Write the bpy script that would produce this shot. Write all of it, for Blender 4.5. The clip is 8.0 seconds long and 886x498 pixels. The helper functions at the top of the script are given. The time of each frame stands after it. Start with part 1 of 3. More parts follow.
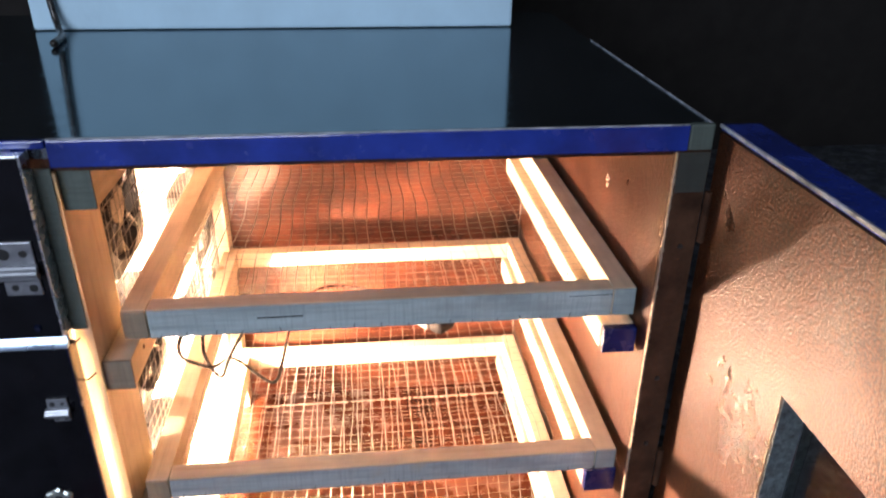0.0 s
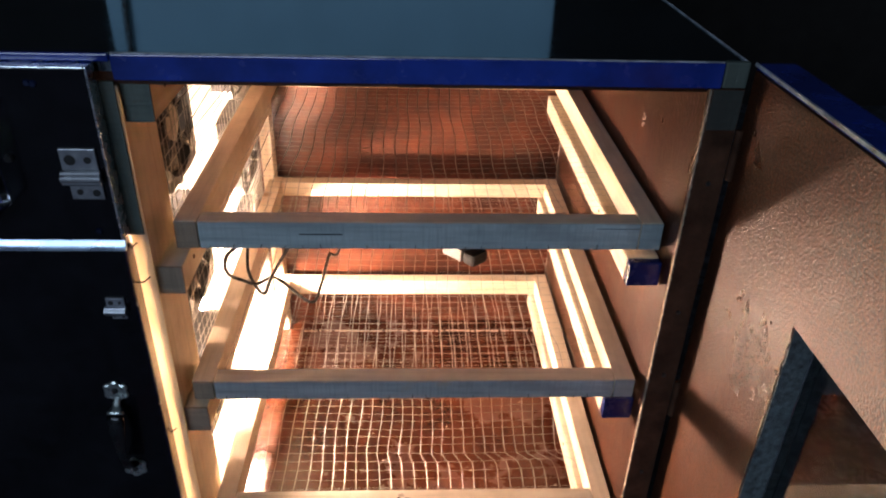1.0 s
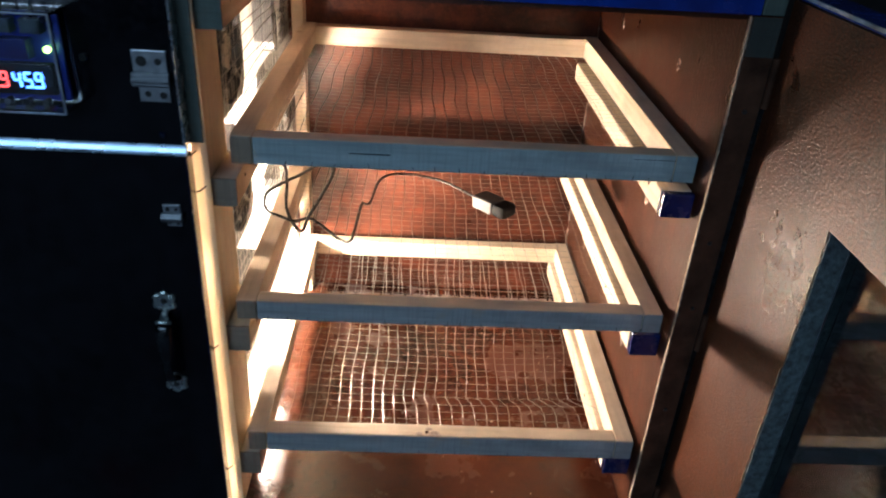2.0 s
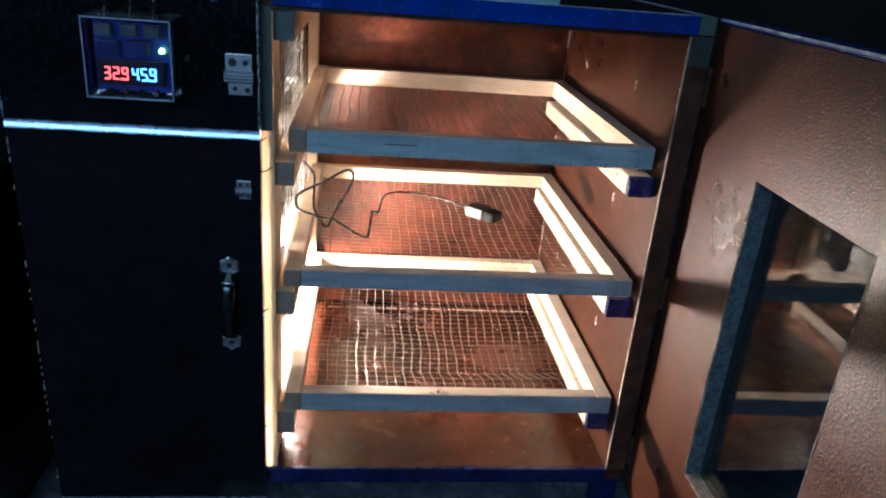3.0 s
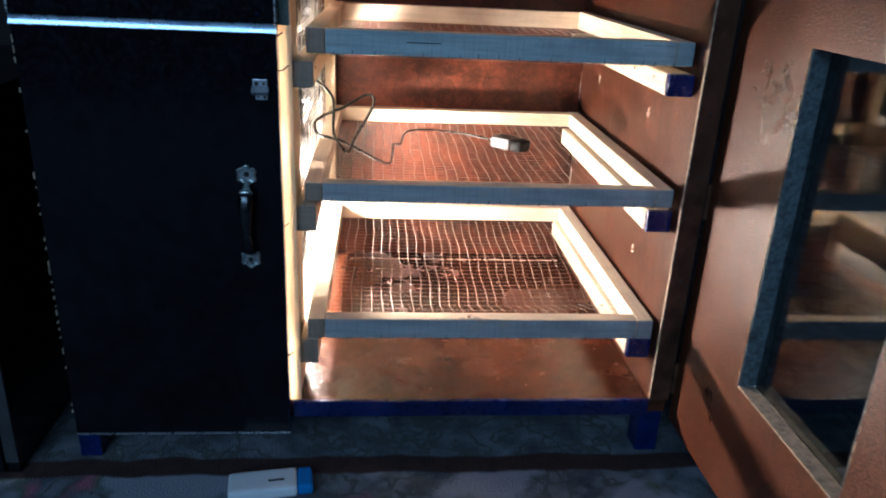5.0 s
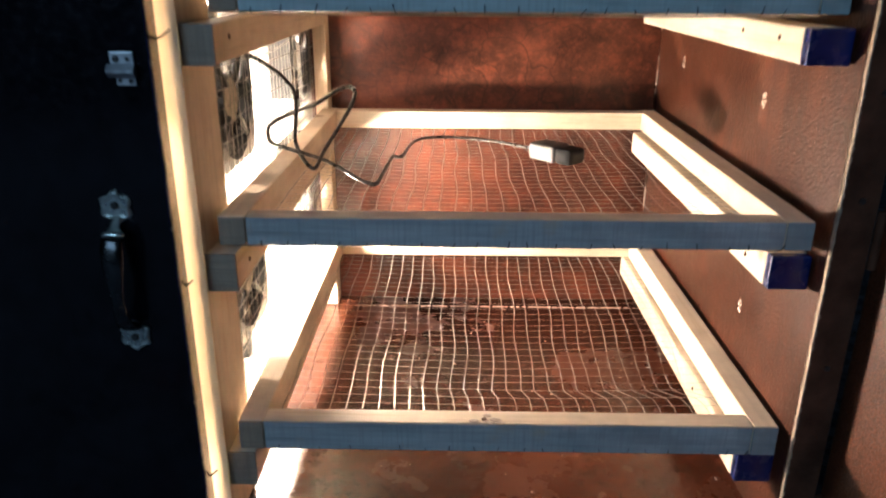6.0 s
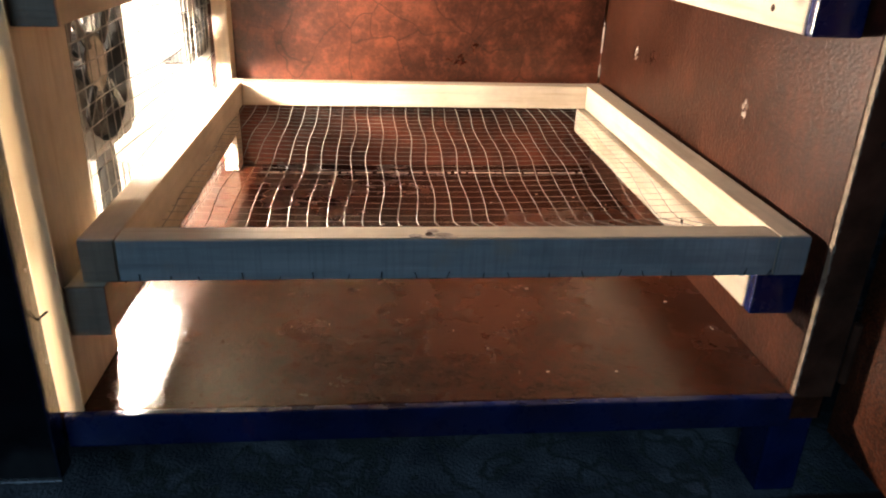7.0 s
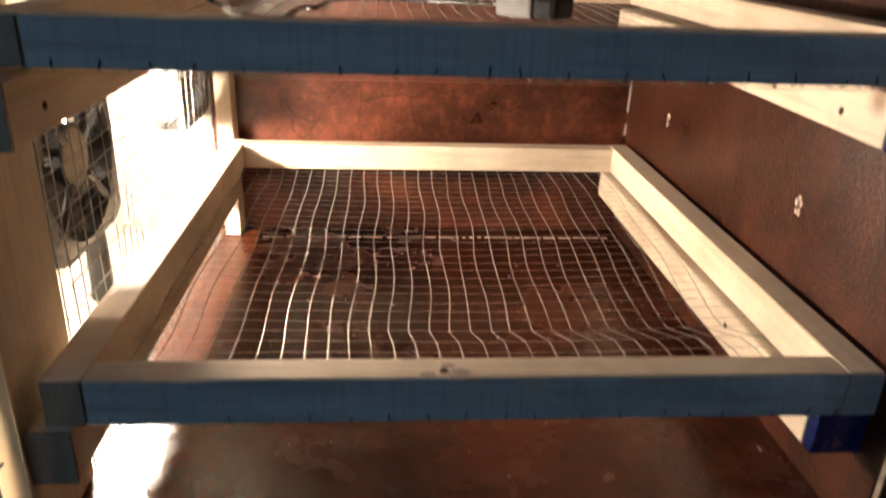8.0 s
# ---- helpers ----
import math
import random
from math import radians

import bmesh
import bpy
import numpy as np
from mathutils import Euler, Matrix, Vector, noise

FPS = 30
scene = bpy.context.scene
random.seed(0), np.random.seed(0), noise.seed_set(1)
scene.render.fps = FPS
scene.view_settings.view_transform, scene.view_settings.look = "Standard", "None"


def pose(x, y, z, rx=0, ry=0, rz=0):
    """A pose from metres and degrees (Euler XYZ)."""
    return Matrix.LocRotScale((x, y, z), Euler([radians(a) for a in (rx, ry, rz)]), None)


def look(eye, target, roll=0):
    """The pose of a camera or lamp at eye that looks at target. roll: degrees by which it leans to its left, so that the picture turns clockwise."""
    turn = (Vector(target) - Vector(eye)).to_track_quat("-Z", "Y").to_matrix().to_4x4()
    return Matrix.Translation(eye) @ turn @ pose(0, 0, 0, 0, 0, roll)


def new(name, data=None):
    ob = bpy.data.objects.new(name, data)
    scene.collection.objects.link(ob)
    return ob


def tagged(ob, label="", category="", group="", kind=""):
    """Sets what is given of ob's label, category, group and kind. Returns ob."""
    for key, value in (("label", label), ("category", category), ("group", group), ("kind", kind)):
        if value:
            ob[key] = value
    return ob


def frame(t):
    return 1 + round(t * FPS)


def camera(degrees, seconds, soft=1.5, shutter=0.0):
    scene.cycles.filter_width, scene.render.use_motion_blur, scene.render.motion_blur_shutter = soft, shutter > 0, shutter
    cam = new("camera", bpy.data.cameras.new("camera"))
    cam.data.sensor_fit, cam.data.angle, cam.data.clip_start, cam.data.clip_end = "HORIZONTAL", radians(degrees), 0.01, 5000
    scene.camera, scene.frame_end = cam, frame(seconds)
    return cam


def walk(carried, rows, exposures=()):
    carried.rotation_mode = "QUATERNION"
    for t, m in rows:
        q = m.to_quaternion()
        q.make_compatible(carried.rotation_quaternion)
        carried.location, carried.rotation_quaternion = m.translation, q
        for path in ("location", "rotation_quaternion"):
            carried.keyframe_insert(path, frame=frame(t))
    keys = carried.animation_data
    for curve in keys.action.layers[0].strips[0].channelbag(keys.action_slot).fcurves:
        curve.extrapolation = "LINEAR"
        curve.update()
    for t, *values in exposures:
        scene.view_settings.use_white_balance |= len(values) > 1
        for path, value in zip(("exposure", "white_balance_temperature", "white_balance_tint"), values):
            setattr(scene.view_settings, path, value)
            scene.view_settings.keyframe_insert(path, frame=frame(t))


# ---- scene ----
cam = camera(61.9, 8.0, soft=2.0, shutter=0.4)
PATH = [
    (0, (0.209, -0.475, 0.796), (0.414, 1.3, -0.101), 0.7),
    (0.5, (0.208, -0.49, 0.791), (0.361, 1.247, -0.188), 1.1),
    (1, (0.212, -0.508, 0.792), (0.306, 1.21, -0.226), 1.8),
    (1.5, (0.214, -0.514, 0.761), (0.292, 1.181, -0.298), 1.3),
    (2, (0.177, -0.569, 0.732), (0.269, 1.174, -0.244), 3.7),
    (2.2, (0.166, -0.611, 0.721), (0.268, 1.153, -0.217), 3.6),
    (3.3, (0.09, -0.78, 0.671), (0.335, 1.07, -0.049), 5.0),
    (3.5, (0.094, -0.786, 0.651), (0.269, 1.075, -0.061), 4.1),
    (4, (0.096, -0.808, 0.625), (0.262, 1.074, -0.034), 3.2),
    (4.2, (0.084, -0.81, 0.61), (0.316, 1.055, -0.073), 3.5),
    (5.3, (0.112, -0.666, 0.564), (0.239, 1.188, -0.176), 2.3),
    (5.5, (0.129, -0.587, 0.555), (0.213, 1.27, -0.182), 1.9),
    (6, (0.178, -0.464, 0.499), (0.152, 1.409, -0.201), 0.3),
    (6.5, (0.18, -0.411, 0.426), (0.314, 1.397, -0.418), 2.1),
    (7, (0.173, -0.36, 0.34), (0.358, 1.46, -0.469), 2.0),
    (7.5, (0.177, -0.317, 0.332), (0.371, 1.513, -0.452), 1.7),
    (8, (0.175, -0.287, 0.374), (0.33, 1.549, -0.404), 2.1),
]
walk(cam, [(t, look(eye, target, roll)) for t, eye, target, roll in PATH],
     exposures=[(0.0, 1.25, 8300, 35), (0.2, 0.85, 8100, 35), (0.5, 0.26, 7700, 34), (1.0, -0.06, 7300, 28), (1.5, -0.24, 6750, 18),
                (2.2, -0.34, 6050, 14), (3.5, 0.06, 5450, 13), (4.2, 0.06, 5450, 13), (5.5, 0.06, 5800, 13), (6.5, -0.66, 6200, 11), (7.2, -0.98, 6050, 10),
                (8.0, -1.3, 6250, 11)])

# ---- world and large lights ----
S = 0.8          # the plan below is drawn at 5 : 4

world = bpy.data.worlds.new("world")
scene.world = world
world.use_nodes = True
world.node_tree.nodes["Background"].inputs[0].default_value = (0.02, 0.03, 0.05, 1)
world.node_tree.nodes["Background"].inputs[1].default_value = 0.15


def area_lamp(name, m, power, colour, width, height):
    data = bpy.data.lights.new(name, "AREA")
    data.shape, data.size, data.size_y = "RECTANGLE", width, height
    data.energy, data.color = power, colour
    ob = new(name, data)
    ob.matrix_world = m
    return ob


# cool light of an unseen source, behind and to the left of the incubator's front
area_lamp("unseen_cool_light", look((-0.8, -2.28, 1.38), (0.15, 0.0, 0.55)), 27.0, (0.47, 0.75, 1.0), 1.9, 0.9)

# ---- materials ----


def material(name):
    m = bpy.data.materials.new(name)
    m.use_nodes = True
    nt = m.node_tree
    return m, nt, nt.nodes["Principled BSDF"]


def node(nt, kind, **values):
    n = nt.nodes.new(kind)
    for key, value in values.items():
        n.inputs[key.replace("_", " ")].default_value = value
    return n


def coords(nt, scale=(1, 1, 1), rot=(0, 0, 0)):
    tc = nt.nodes.new("ShaderNodeTexCoord")
    mp = nt.nodes.new("ShaderNodeMapping")
    mp.inputs["Scale"].default_value = scale
    mp.inputs["Rotation"].default_value = rot
    nt.links.new(tc.outputs["Object"], mp.inputs["Vector"])
    return mp.outputs["Vector"]


def noise_tex(nt, vec, scale, detail=4.0, rough=0.55):
    n = node(nt, "ShaderNodeTexNoise", Scale=scale, Detail=detail, Roughness=rough)
    nt.links.new(vec, n.inputs["Vector"])
    return n.outputs["Fac"]


def ramp(nt, fac, stops):
    r = nt.nodes.new("ShaderNodeValToRGB")
    el = r.color_ramp.elements
    while len(el) < len(stops):
        el.new(0.5)
    for e, (p, c) in zip(el, stops):
        e.position = p
        e.color = (*c, 1) if len(c) == 3 else (c[0], c[0], c[0], 1)
    nt.links.new(fac, r.inputs["Fac"])
    return r.outputs["Color"]


def mix(nt, fac, a, b, mode="MIX"):
    n = nt.nodes.new("ShaderNodeMix")
    n.data_type, n.blend_type = "RGBA", mode
    for sock, v in ((n.inputs[0], fac), (n.inputs[6], a), (n.inputs[7], b)):
        if isinstance(v, (int, float)):
            sock.default_value = v
        elif isinstance(v, tuple):
            sock.default_value = (*v, 1)
        else:
            nt.links.new(v, sock)
    return n.outputs[2]


def bump(nt, bsdf, height, strength, distance=0.002):
    b = node(nt, "ShaderNodeBump", Strength=strength, Distance=distance)
    nt.links.new(height, b.inputs["Height"])
    nt.links.new(b.outputs["Normal"], bsdf.inputs["Normal"])


def simple(name, colour, rough=0.5, metal=0.0, var=0.15, scale=30.0, bumpy=0.0, coat=0.0):
    m, nt, b = material(name)
    v = coords(nt)
    f = noise_tex(nt, v, scale, 5)
    lo = tuple(c * (1 - var) for c in colour)
    hi = tuple(min(1, c * (1 + var)) for c in colour)
    nt.links.new(ramp(nt, f, [(0.3, lo), (0.7, hi)]), b.inputs["Base Color"])
    nt.links.new(ramp(nt, noise_tex(nt, v, scale * 3), [(0.3, (max(0.02, rough - 0.1),)), (0.75, (min(1, rough + 0.12),))]), b.inputs["Roughness"])
    b.inputs["Metallic"].default_value = metal
    b.inputs["Coat Weight"].default_value = coat
    if bumpy:
        bump(nt, b, noise_tex(nt, v, scale * 6), bumpy)
    return m


def wood(name, along, light, dark, rough=0.62):
    """Planed pine: grain drawn out along one axis."""
    m, nt, b = material(name)
    sc = [60.0, 60.0, 60.0]
    sc[along] = 3.0
    v = coords(nt, tuple(sc))
    grain = noise_tex(nt, v, 1.6, 6, 0.6)
    v2 = coords(nt)
    blotch = noise_tex(nt, v2, 14, 6, 0.65)
    c = ramp(nt, grain, [(0.3, dark), (0.48, light), (0.62, tuple(0.9 * x for x in light)), (0.72, tuple(0.7 * x for x in light))])
    c = mix(nt, ramp(nt, blotch, [(0.4, (0.0,)), (0.7, (0.6,))]), c, (0.52 * light[0], 0.48 * light[1], 0.46 * light[2]))
    vk = node(nt, "ShaderNodeTexVoronoi", Scale=7.0)
    nt.links.new(v2, vk.inputs["Vector"])
    c = mix(nt, ramp(nt, vk.outputs["Distance"], [(0.02, (0.75,)), (0.07, (0.0,))]), c, (0.2, 0.09, 0.035))
    nt.links.new(c, b.inputs["Base Color"])
    b.inputs["Roughness"].default_value = rough
    bump(nt, b, grain, 0.35, 0.001)
    return m


def rough_paint(name, colour, wear_colour, along=0, amount=0.62):
    """Brushed-on thin paint over sawn wood: saw marks, stains, and wood showing where it wore off."""
    m, nt, b = material(name)
    sc = [70.0, 70.0, 70.0]
    sc[along] = 6.0
    g = noise_tex(nt, coords(nt, tuple(sc)), 1.3, 7, 0.65)
    saw_scale = [18.0, 18.0, 18.0]
    saw_scale[along] = 420.0
    saw = noise_tex(nt, coords(nt, tuple(saw_scale)), 1.0, 5, 0.7)
    v2 = coords(nt)
    big = noise_tex(nt, v2, 16, 5, 0.6)
    stain = noise_tex(nt, v2, 11, 4, 0.6)
    fibre_scale = [150.0, 150.0, 150.0]
    fibre_scale[along] = 5.0
    fibre = noise_tex(nt, coords(nt, tuple(fibre_scale)), 1.0, 6, 0.75)
    c = ramp(nt, g, [(0.3, tuple(0.66 * x for x in colour)), (0.65, colour)])
    c = mix(nt, ramp(nt, fibre, [(0.5, (0.0,)), (0.72, (0.55,))]), c, tuple(0.4 * x for x in colour))
    c = mix(nt, ramp(nt, fibre, [(0.26, (0.45,)), (0.42, (0.0,))]), c, tuple(0.6 * x + 0.4 * y for x, y in zip(colour, wear_colour)))
    c = mix(nt, ramp(nt, saw, [(0.45, (0.0,)), (0.7, (0.5,))]), c, tuple(0.5 * x for x in colour))
    c = mix(nt, ramp(nt, stain, [(0.54, (0.0,)), (0.64, (0.6,))]), c, tuple(0.42 * x for x in colour))
    c = mix(nt, ramp(nt, big, [(amount, (0.0,)), (amount + 0.1, (0.75,))]), c, wear_colour)
    nt.links.new(c, b.inputs["Base Color"])
    b.inputs["Roughness"].default_value = 0.55
    bump(nt, b, mix(nt, 0.4, mix(nt, 0.5, g, fibre), saw), 0.9, 0.0018)
    return m


def film_ply(name, base, dark, red, crack=0.5, rough=0.3, streak=2, pebble=0.3, ior=1.4, worn=0.85, grain=340, glint_mix=0.35, blot=0.6):
    """Brown film-faced plywood: mottled film, streaks, fine pebbled gloss with glints in the colour, hairline crazing.
    """
    m, nt, b = material(name)
    v = coords(nt)
    f1 = noise_tex(nt, v, 8, 7, 0.65)
    sc = [1.0, 1.0, 1.0]
    sc[streak] = 0.18
    f2 = noise_tex(nt, coords(nt, tuple(sc), (0.25, 0.2, 0.3)), 34, 7, 0.7)
    f3 = noise_tex(nt, v, 75, 4, 0.7)
    f4 = noise_tex(nt, v, 30, 5, 0.7)
    c = ramp(nt, f1, [(0.37, dark), (0.5, base), (0.63, red)])
    c = mix(nt, ramp(nt, f4, [(0.44, (0.0,)), (0.68, (blot,))]), c, tuple(0.45 * x for x in dark))
    c = mix(nt, ramp(nt, f4, [(0.28, (0.5,)), (0.45, (0.0,))]), c, tuple(1.15 * x for x in red))
    c = mix(nt, ramp(nt, f2, [(0.42, (0.0,)), (0.66, (worn,))]), c, tuple(0.4 * x for x in base))
    c = mix(nt, ramp(nt, f3, [(0.5, (0.0,)), (0.8, (0.4,))]), c, tuple(min(1, 1.4 * x + 0.008) for x in red))
    peb = noise_tex(nt, v, grain, 2, 0.6)
    # glints and dark sides of the pebbles, put into the colour
    c = mix(nt, ramp(nt, peb, [(0.5, (0.0,)), (0.66, (glint_mix,))]), c, tuple(1.6 * x for x in red))
    c = mix(nt, ramp(nt, peb, [(0.34, (glint_mix,)), (0.5, (0.0,))]), c, tuple(0.4 * x for x in dark))
    warp = node(nt, "ShaderNodeTexNoise", Scale=9.0, Detail=3.0)
    nt.links.new(v, warp.inputs["Vector"])
    wv = mix(nt, 0.12, v, warp.outputs["Color"])
    vo = node(nt, "ShaderNodeTexVoronoi", Scale=24.0)
    vo.feature = "DISTANCE_TO_EDGE"
    nt.links.new(wv, vo.inputs["Vector"])
    patch = ramp(nt, noise_tex(nt, v, 5, 3), [(0.35, (0.0,)), (0.55, (1.0,))])
    line = ramp(nt, vo.outputs["Distance"], [(0.0, (crack,)), (0.03, (0.0,))])
    c = mix(nt, mix(nt, 1.0, patch, line, "MULTIPLY"), c, tuple(0.3 * x for x in dark))
    nt.links.new(c, b.inputs["Base Color"])
    nt.links.new(ramp(nt, f1, [(0.3, (rough - 0.08,)), (0.7, (rough + 0.14,))]), b.inputs["Roughness"])
    b.inputs["IOR"].default_value = ior
    both = mix(nt, 0.08, peb, f3)
    bump(nt, b, both, pebble, 0.0018)
    return m


def emitter(name, colour, strength):
    m, nt, b = material(name)
    b.inputs["Base Color"].default_value = (*colour, 1)
    b.inputs["Emission Color"].default_value = (*colour, 1)
    b.inputs["Emission Strength"].default_value = strength
    return m


def clear(name, tint, rough=0.02):
    m, nt, b = material(name)
    b.inputs["Base Color"].default_value = (*tint, 1)
    b.inputs["Transmission Weight"].default_value = 1.0
    b.inputs["Roughness"].default_value = rough
    b.inputs["IOR"].default_value = 1.5
    return m


PINE = (0.76, 0.63, 0.47)
PINE_DARK = (0.58, 0.43, 0.27)
pine_x = wood("pine_across", 0, PINE, PINE_DARK)
pine_y = wood("pine_deep", 1, PINE, PINE_DARK)
pine_z = wood("pine_upright", 2, PINE, PINE_DARK)
grey_paint = rough_paint("grey_blue_paint", (0.42, 0.44, 0.45), (0.4, 0.32, 0.24))
grey_end = rough_paint("grey_end_grain", (0.33, 0.235, 0.165), (0.2, 0.13, 0.085), 2, 0.55)
teal_paint = rough_paint("grey_green_paint", (0.085, 0.115, 0.1), (0.2, 0.16, 0.11), 2, 0.72)
blue_grey_paint = rough_paint("blue_grey_paint", (0.42, 0.52, 0.54), (0.3, 0.27, 0.22), 0, 0.7)
reveal_paint = simple("grey_reveal_paint", (0.085, 0.115, 0.125), 0.5, 0, 0.75, 260, 0.9)
# darkened blue for the rail ends; on the feet it paints their shade
blue_dark = simple("darkened_blue", (0.005, 0.014, 0.085), 0.25, 0, 0.4, 30, 0.1)
teal_dark = rough_paint("dark_grey_green_paint", (0.036, 0.042, 0.036), (0.05, 0.033, 0.024), 2, 0.6)
# the trim's blue, darkened for the shade low on the cabinet's front
shaded_blue = simple("shaded_blue_gloss", (0.004, 0.012, 0.07), 0.3, 0, 0.5, 26, 0.1)
navy = simple("dark_navy_gloss", (0.004, 0.009, 0.03), 0.2, 0, 0.5, 40, 0.2)
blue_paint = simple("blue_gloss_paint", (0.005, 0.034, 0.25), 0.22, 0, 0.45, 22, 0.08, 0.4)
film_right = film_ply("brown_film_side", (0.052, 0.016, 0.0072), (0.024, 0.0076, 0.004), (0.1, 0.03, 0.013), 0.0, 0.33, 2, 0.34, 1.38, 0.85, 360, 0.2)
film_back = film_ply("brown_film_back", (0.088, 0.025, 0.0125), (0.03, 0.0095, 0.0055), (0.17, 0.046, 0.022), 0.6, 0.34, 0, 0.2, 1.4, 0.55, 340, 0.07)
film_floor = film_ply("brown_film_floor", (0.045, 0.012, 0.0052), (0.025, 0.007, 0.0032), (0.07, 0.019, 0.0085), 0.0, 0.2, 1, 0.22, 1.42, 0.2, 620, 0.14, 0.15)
film_door = film_ply("brown_film_door", (0.055, 0.0165, 0.0068), (0.031, 0.009, 0.0038), (0.085, 0.027, 0.0115), 0.0, 0.32, 2, 0.42, 1.36, 0.45, 520, 0.7)
edge_brown = simple("dark_brown_edge", (0.062, 0.026, 0.015), 0.75, 0, 0.5, 40, 0.4)
edge_brown.node_tree.nodes["Principled BSDF"].inputs["IOR"].default_value = 1.2
edge_grey = simple("dull_grey_edge", (0.03, 0.032, 0.035), 0.55, 0, 0.4, 60, 0.2)
edge_raw = simple("chipped_ply_edge", (0.3, 0.235, 0.17), 0.8, 0, 0.4, 160, 0.6)
edge_pale = simple("pale_worn_edge", (0.4, 0.42, 0.46), 0.5, 0, 0.6, 70)
black_film = simple("black_film", (0.004, 0.004, 0.006), 0.16, 0, 0.4, 60)
black_film.node_tree.nodes["Principled BSDF"].inputs["IOR"].default_value = 1.33
strip_alu = simple("satin_aluminium", (0.5, 0.66, 0.84), 0.28, 0.95, 0.08, 12)
black_top = simple("black_gloss_top", (0.01, 0.011, 0.014), 0.07, 0, 0.3, 30)
black_top.node_tree.nodes["Principled BSDF"].inputs["IOR"].default_value = 4.0
black_top.node_tree.nodes["Principled BSDF"].inputs["Specular Tint"].default_value = (0.68, 0.92, 1.0, 1)
aluminium = simple("aluminium_edging", (0.62, 0.66, 0.7), 0.28, 1.0, 0.15, 40)
satin_chrome = simple("satin_chrome", (0.6, 0.68, 0.66), 0.3, 1.0, 0.08, 60)
smoky_metal = simple("dark_polished_metal", (0.07, 0.075, 0.08), 0.22, 1.0, 0.15, 40)
chrome = simple("chrome", (0.75, 0.78, 0.8), 0.18, 1.0, 0.08, 60)
wire = simple("galvanised_wire", (0.25, 0.235, 0.21), 0.5, 0.4, 0.3, 90)
steel = simple("screw_steel", (0.4, 0.42, 0.45), 0.38, 1.0, 0.2, 90)
black_plastic = simple("black_plastic", (0.018, 0.018, 0.018), 0.35, 0, 0.3, 50)
grey_blade = simple("smoky_blade", (0.055, 0.05, 0.045), 0.25, 0, 0.3, 50)
hub_label = simple("fan_label", (0.34, 0.29, 0.22), 0.45, 0, 0.35, 120)
white_lining = simple("pale_lining", (0.2, 0.185, 0.16), 0.6, 0, 0.08, 25, 0.1)
white_box = simple("white_polystyrene", (0.46, 0.72, 0.86), 0.75, 0, 0.07, 14, 0.3)
cable_black = simple("black_cable", (0.02, 0.017, 0.015), 0.3, 0, 0.3, 60)
probe_grey = simple("pale_grey_probe", (0.055, 0.05, 0.046), 0.5, 0, 0.12, 60)
cap_black = simple("matt_black_cap", (0.005, 0.005, 0.005), 0.6, 0, 0.3, 50)
cap_black.node_tree.nodes["Principled BSDF"].inputs["IOR"].default_value = 1.2
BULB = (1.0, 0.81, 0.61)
bulb_main = emitter("bright_bulb", BULB, 7300.0)
bulb_top = emitter("weak_bulb", BULB, 110.0)
# glow of the added, unseen bulbs that backlight the front strip
bulb_fill = emitter("fill_bulb", BULB, 1250.0)
seg_red = emitter("red_segment", (1.0, 0.1, 0.1), 4.0)
seg_blue = emitter("blue_segment", (0.08, 0.28, 1.0), 9.0)
led_red = emitter("red_led", (1.0, 0.08, 0.1), 12.0)
led_green = emitter("green_led", (0.4, 1.0, 0.15), 10.0)
acrylic = clear("clear_acrylic", (0.97, 0.98, 1.0))
glass = clear("tinted_window_glass", (0.5, 0.54, 0.55), 0.0)
# pale tone for the light gleaming in the clear cover's edges
edge_gleam = simple("acrylic_edge_gleam", (0.3, 0.34, 0.42), 0.3, 0, 0.35, 90)
# strong blue puts the glow of the digits into the board's colour
board_glow = simple("circuit_board_blue_glow", (0.02, 0.04, 0.45), 0.4, 0, 0.3, 80)
relay_blue = simple("blue_relay", (0.015, 0.03, 0.2), 0.4, 0, 0.15, 50)
terminal = simple("grey_terminal", (0.1, 0.13, 0.15), 0.45, 0, 0.15, 50)
plastic_white = simple("white_plastic", (0.7, 0.75, 0.8), 0.35, 0, 0.06, 40)
plastic_blue = simple("blue_plastic", (0.02, 0.2, 0.55), 0.35, 0, 0.1, 40)
chip_pale = simple("pale_chip", (0.4, 0.31, 0.25), 0.8, 0, 0.3, 200)
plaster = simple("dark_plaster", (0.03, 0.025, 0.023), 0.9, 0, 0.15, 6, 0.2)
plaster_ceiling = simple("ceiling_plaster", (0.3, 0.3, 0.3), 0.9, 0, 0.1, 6)


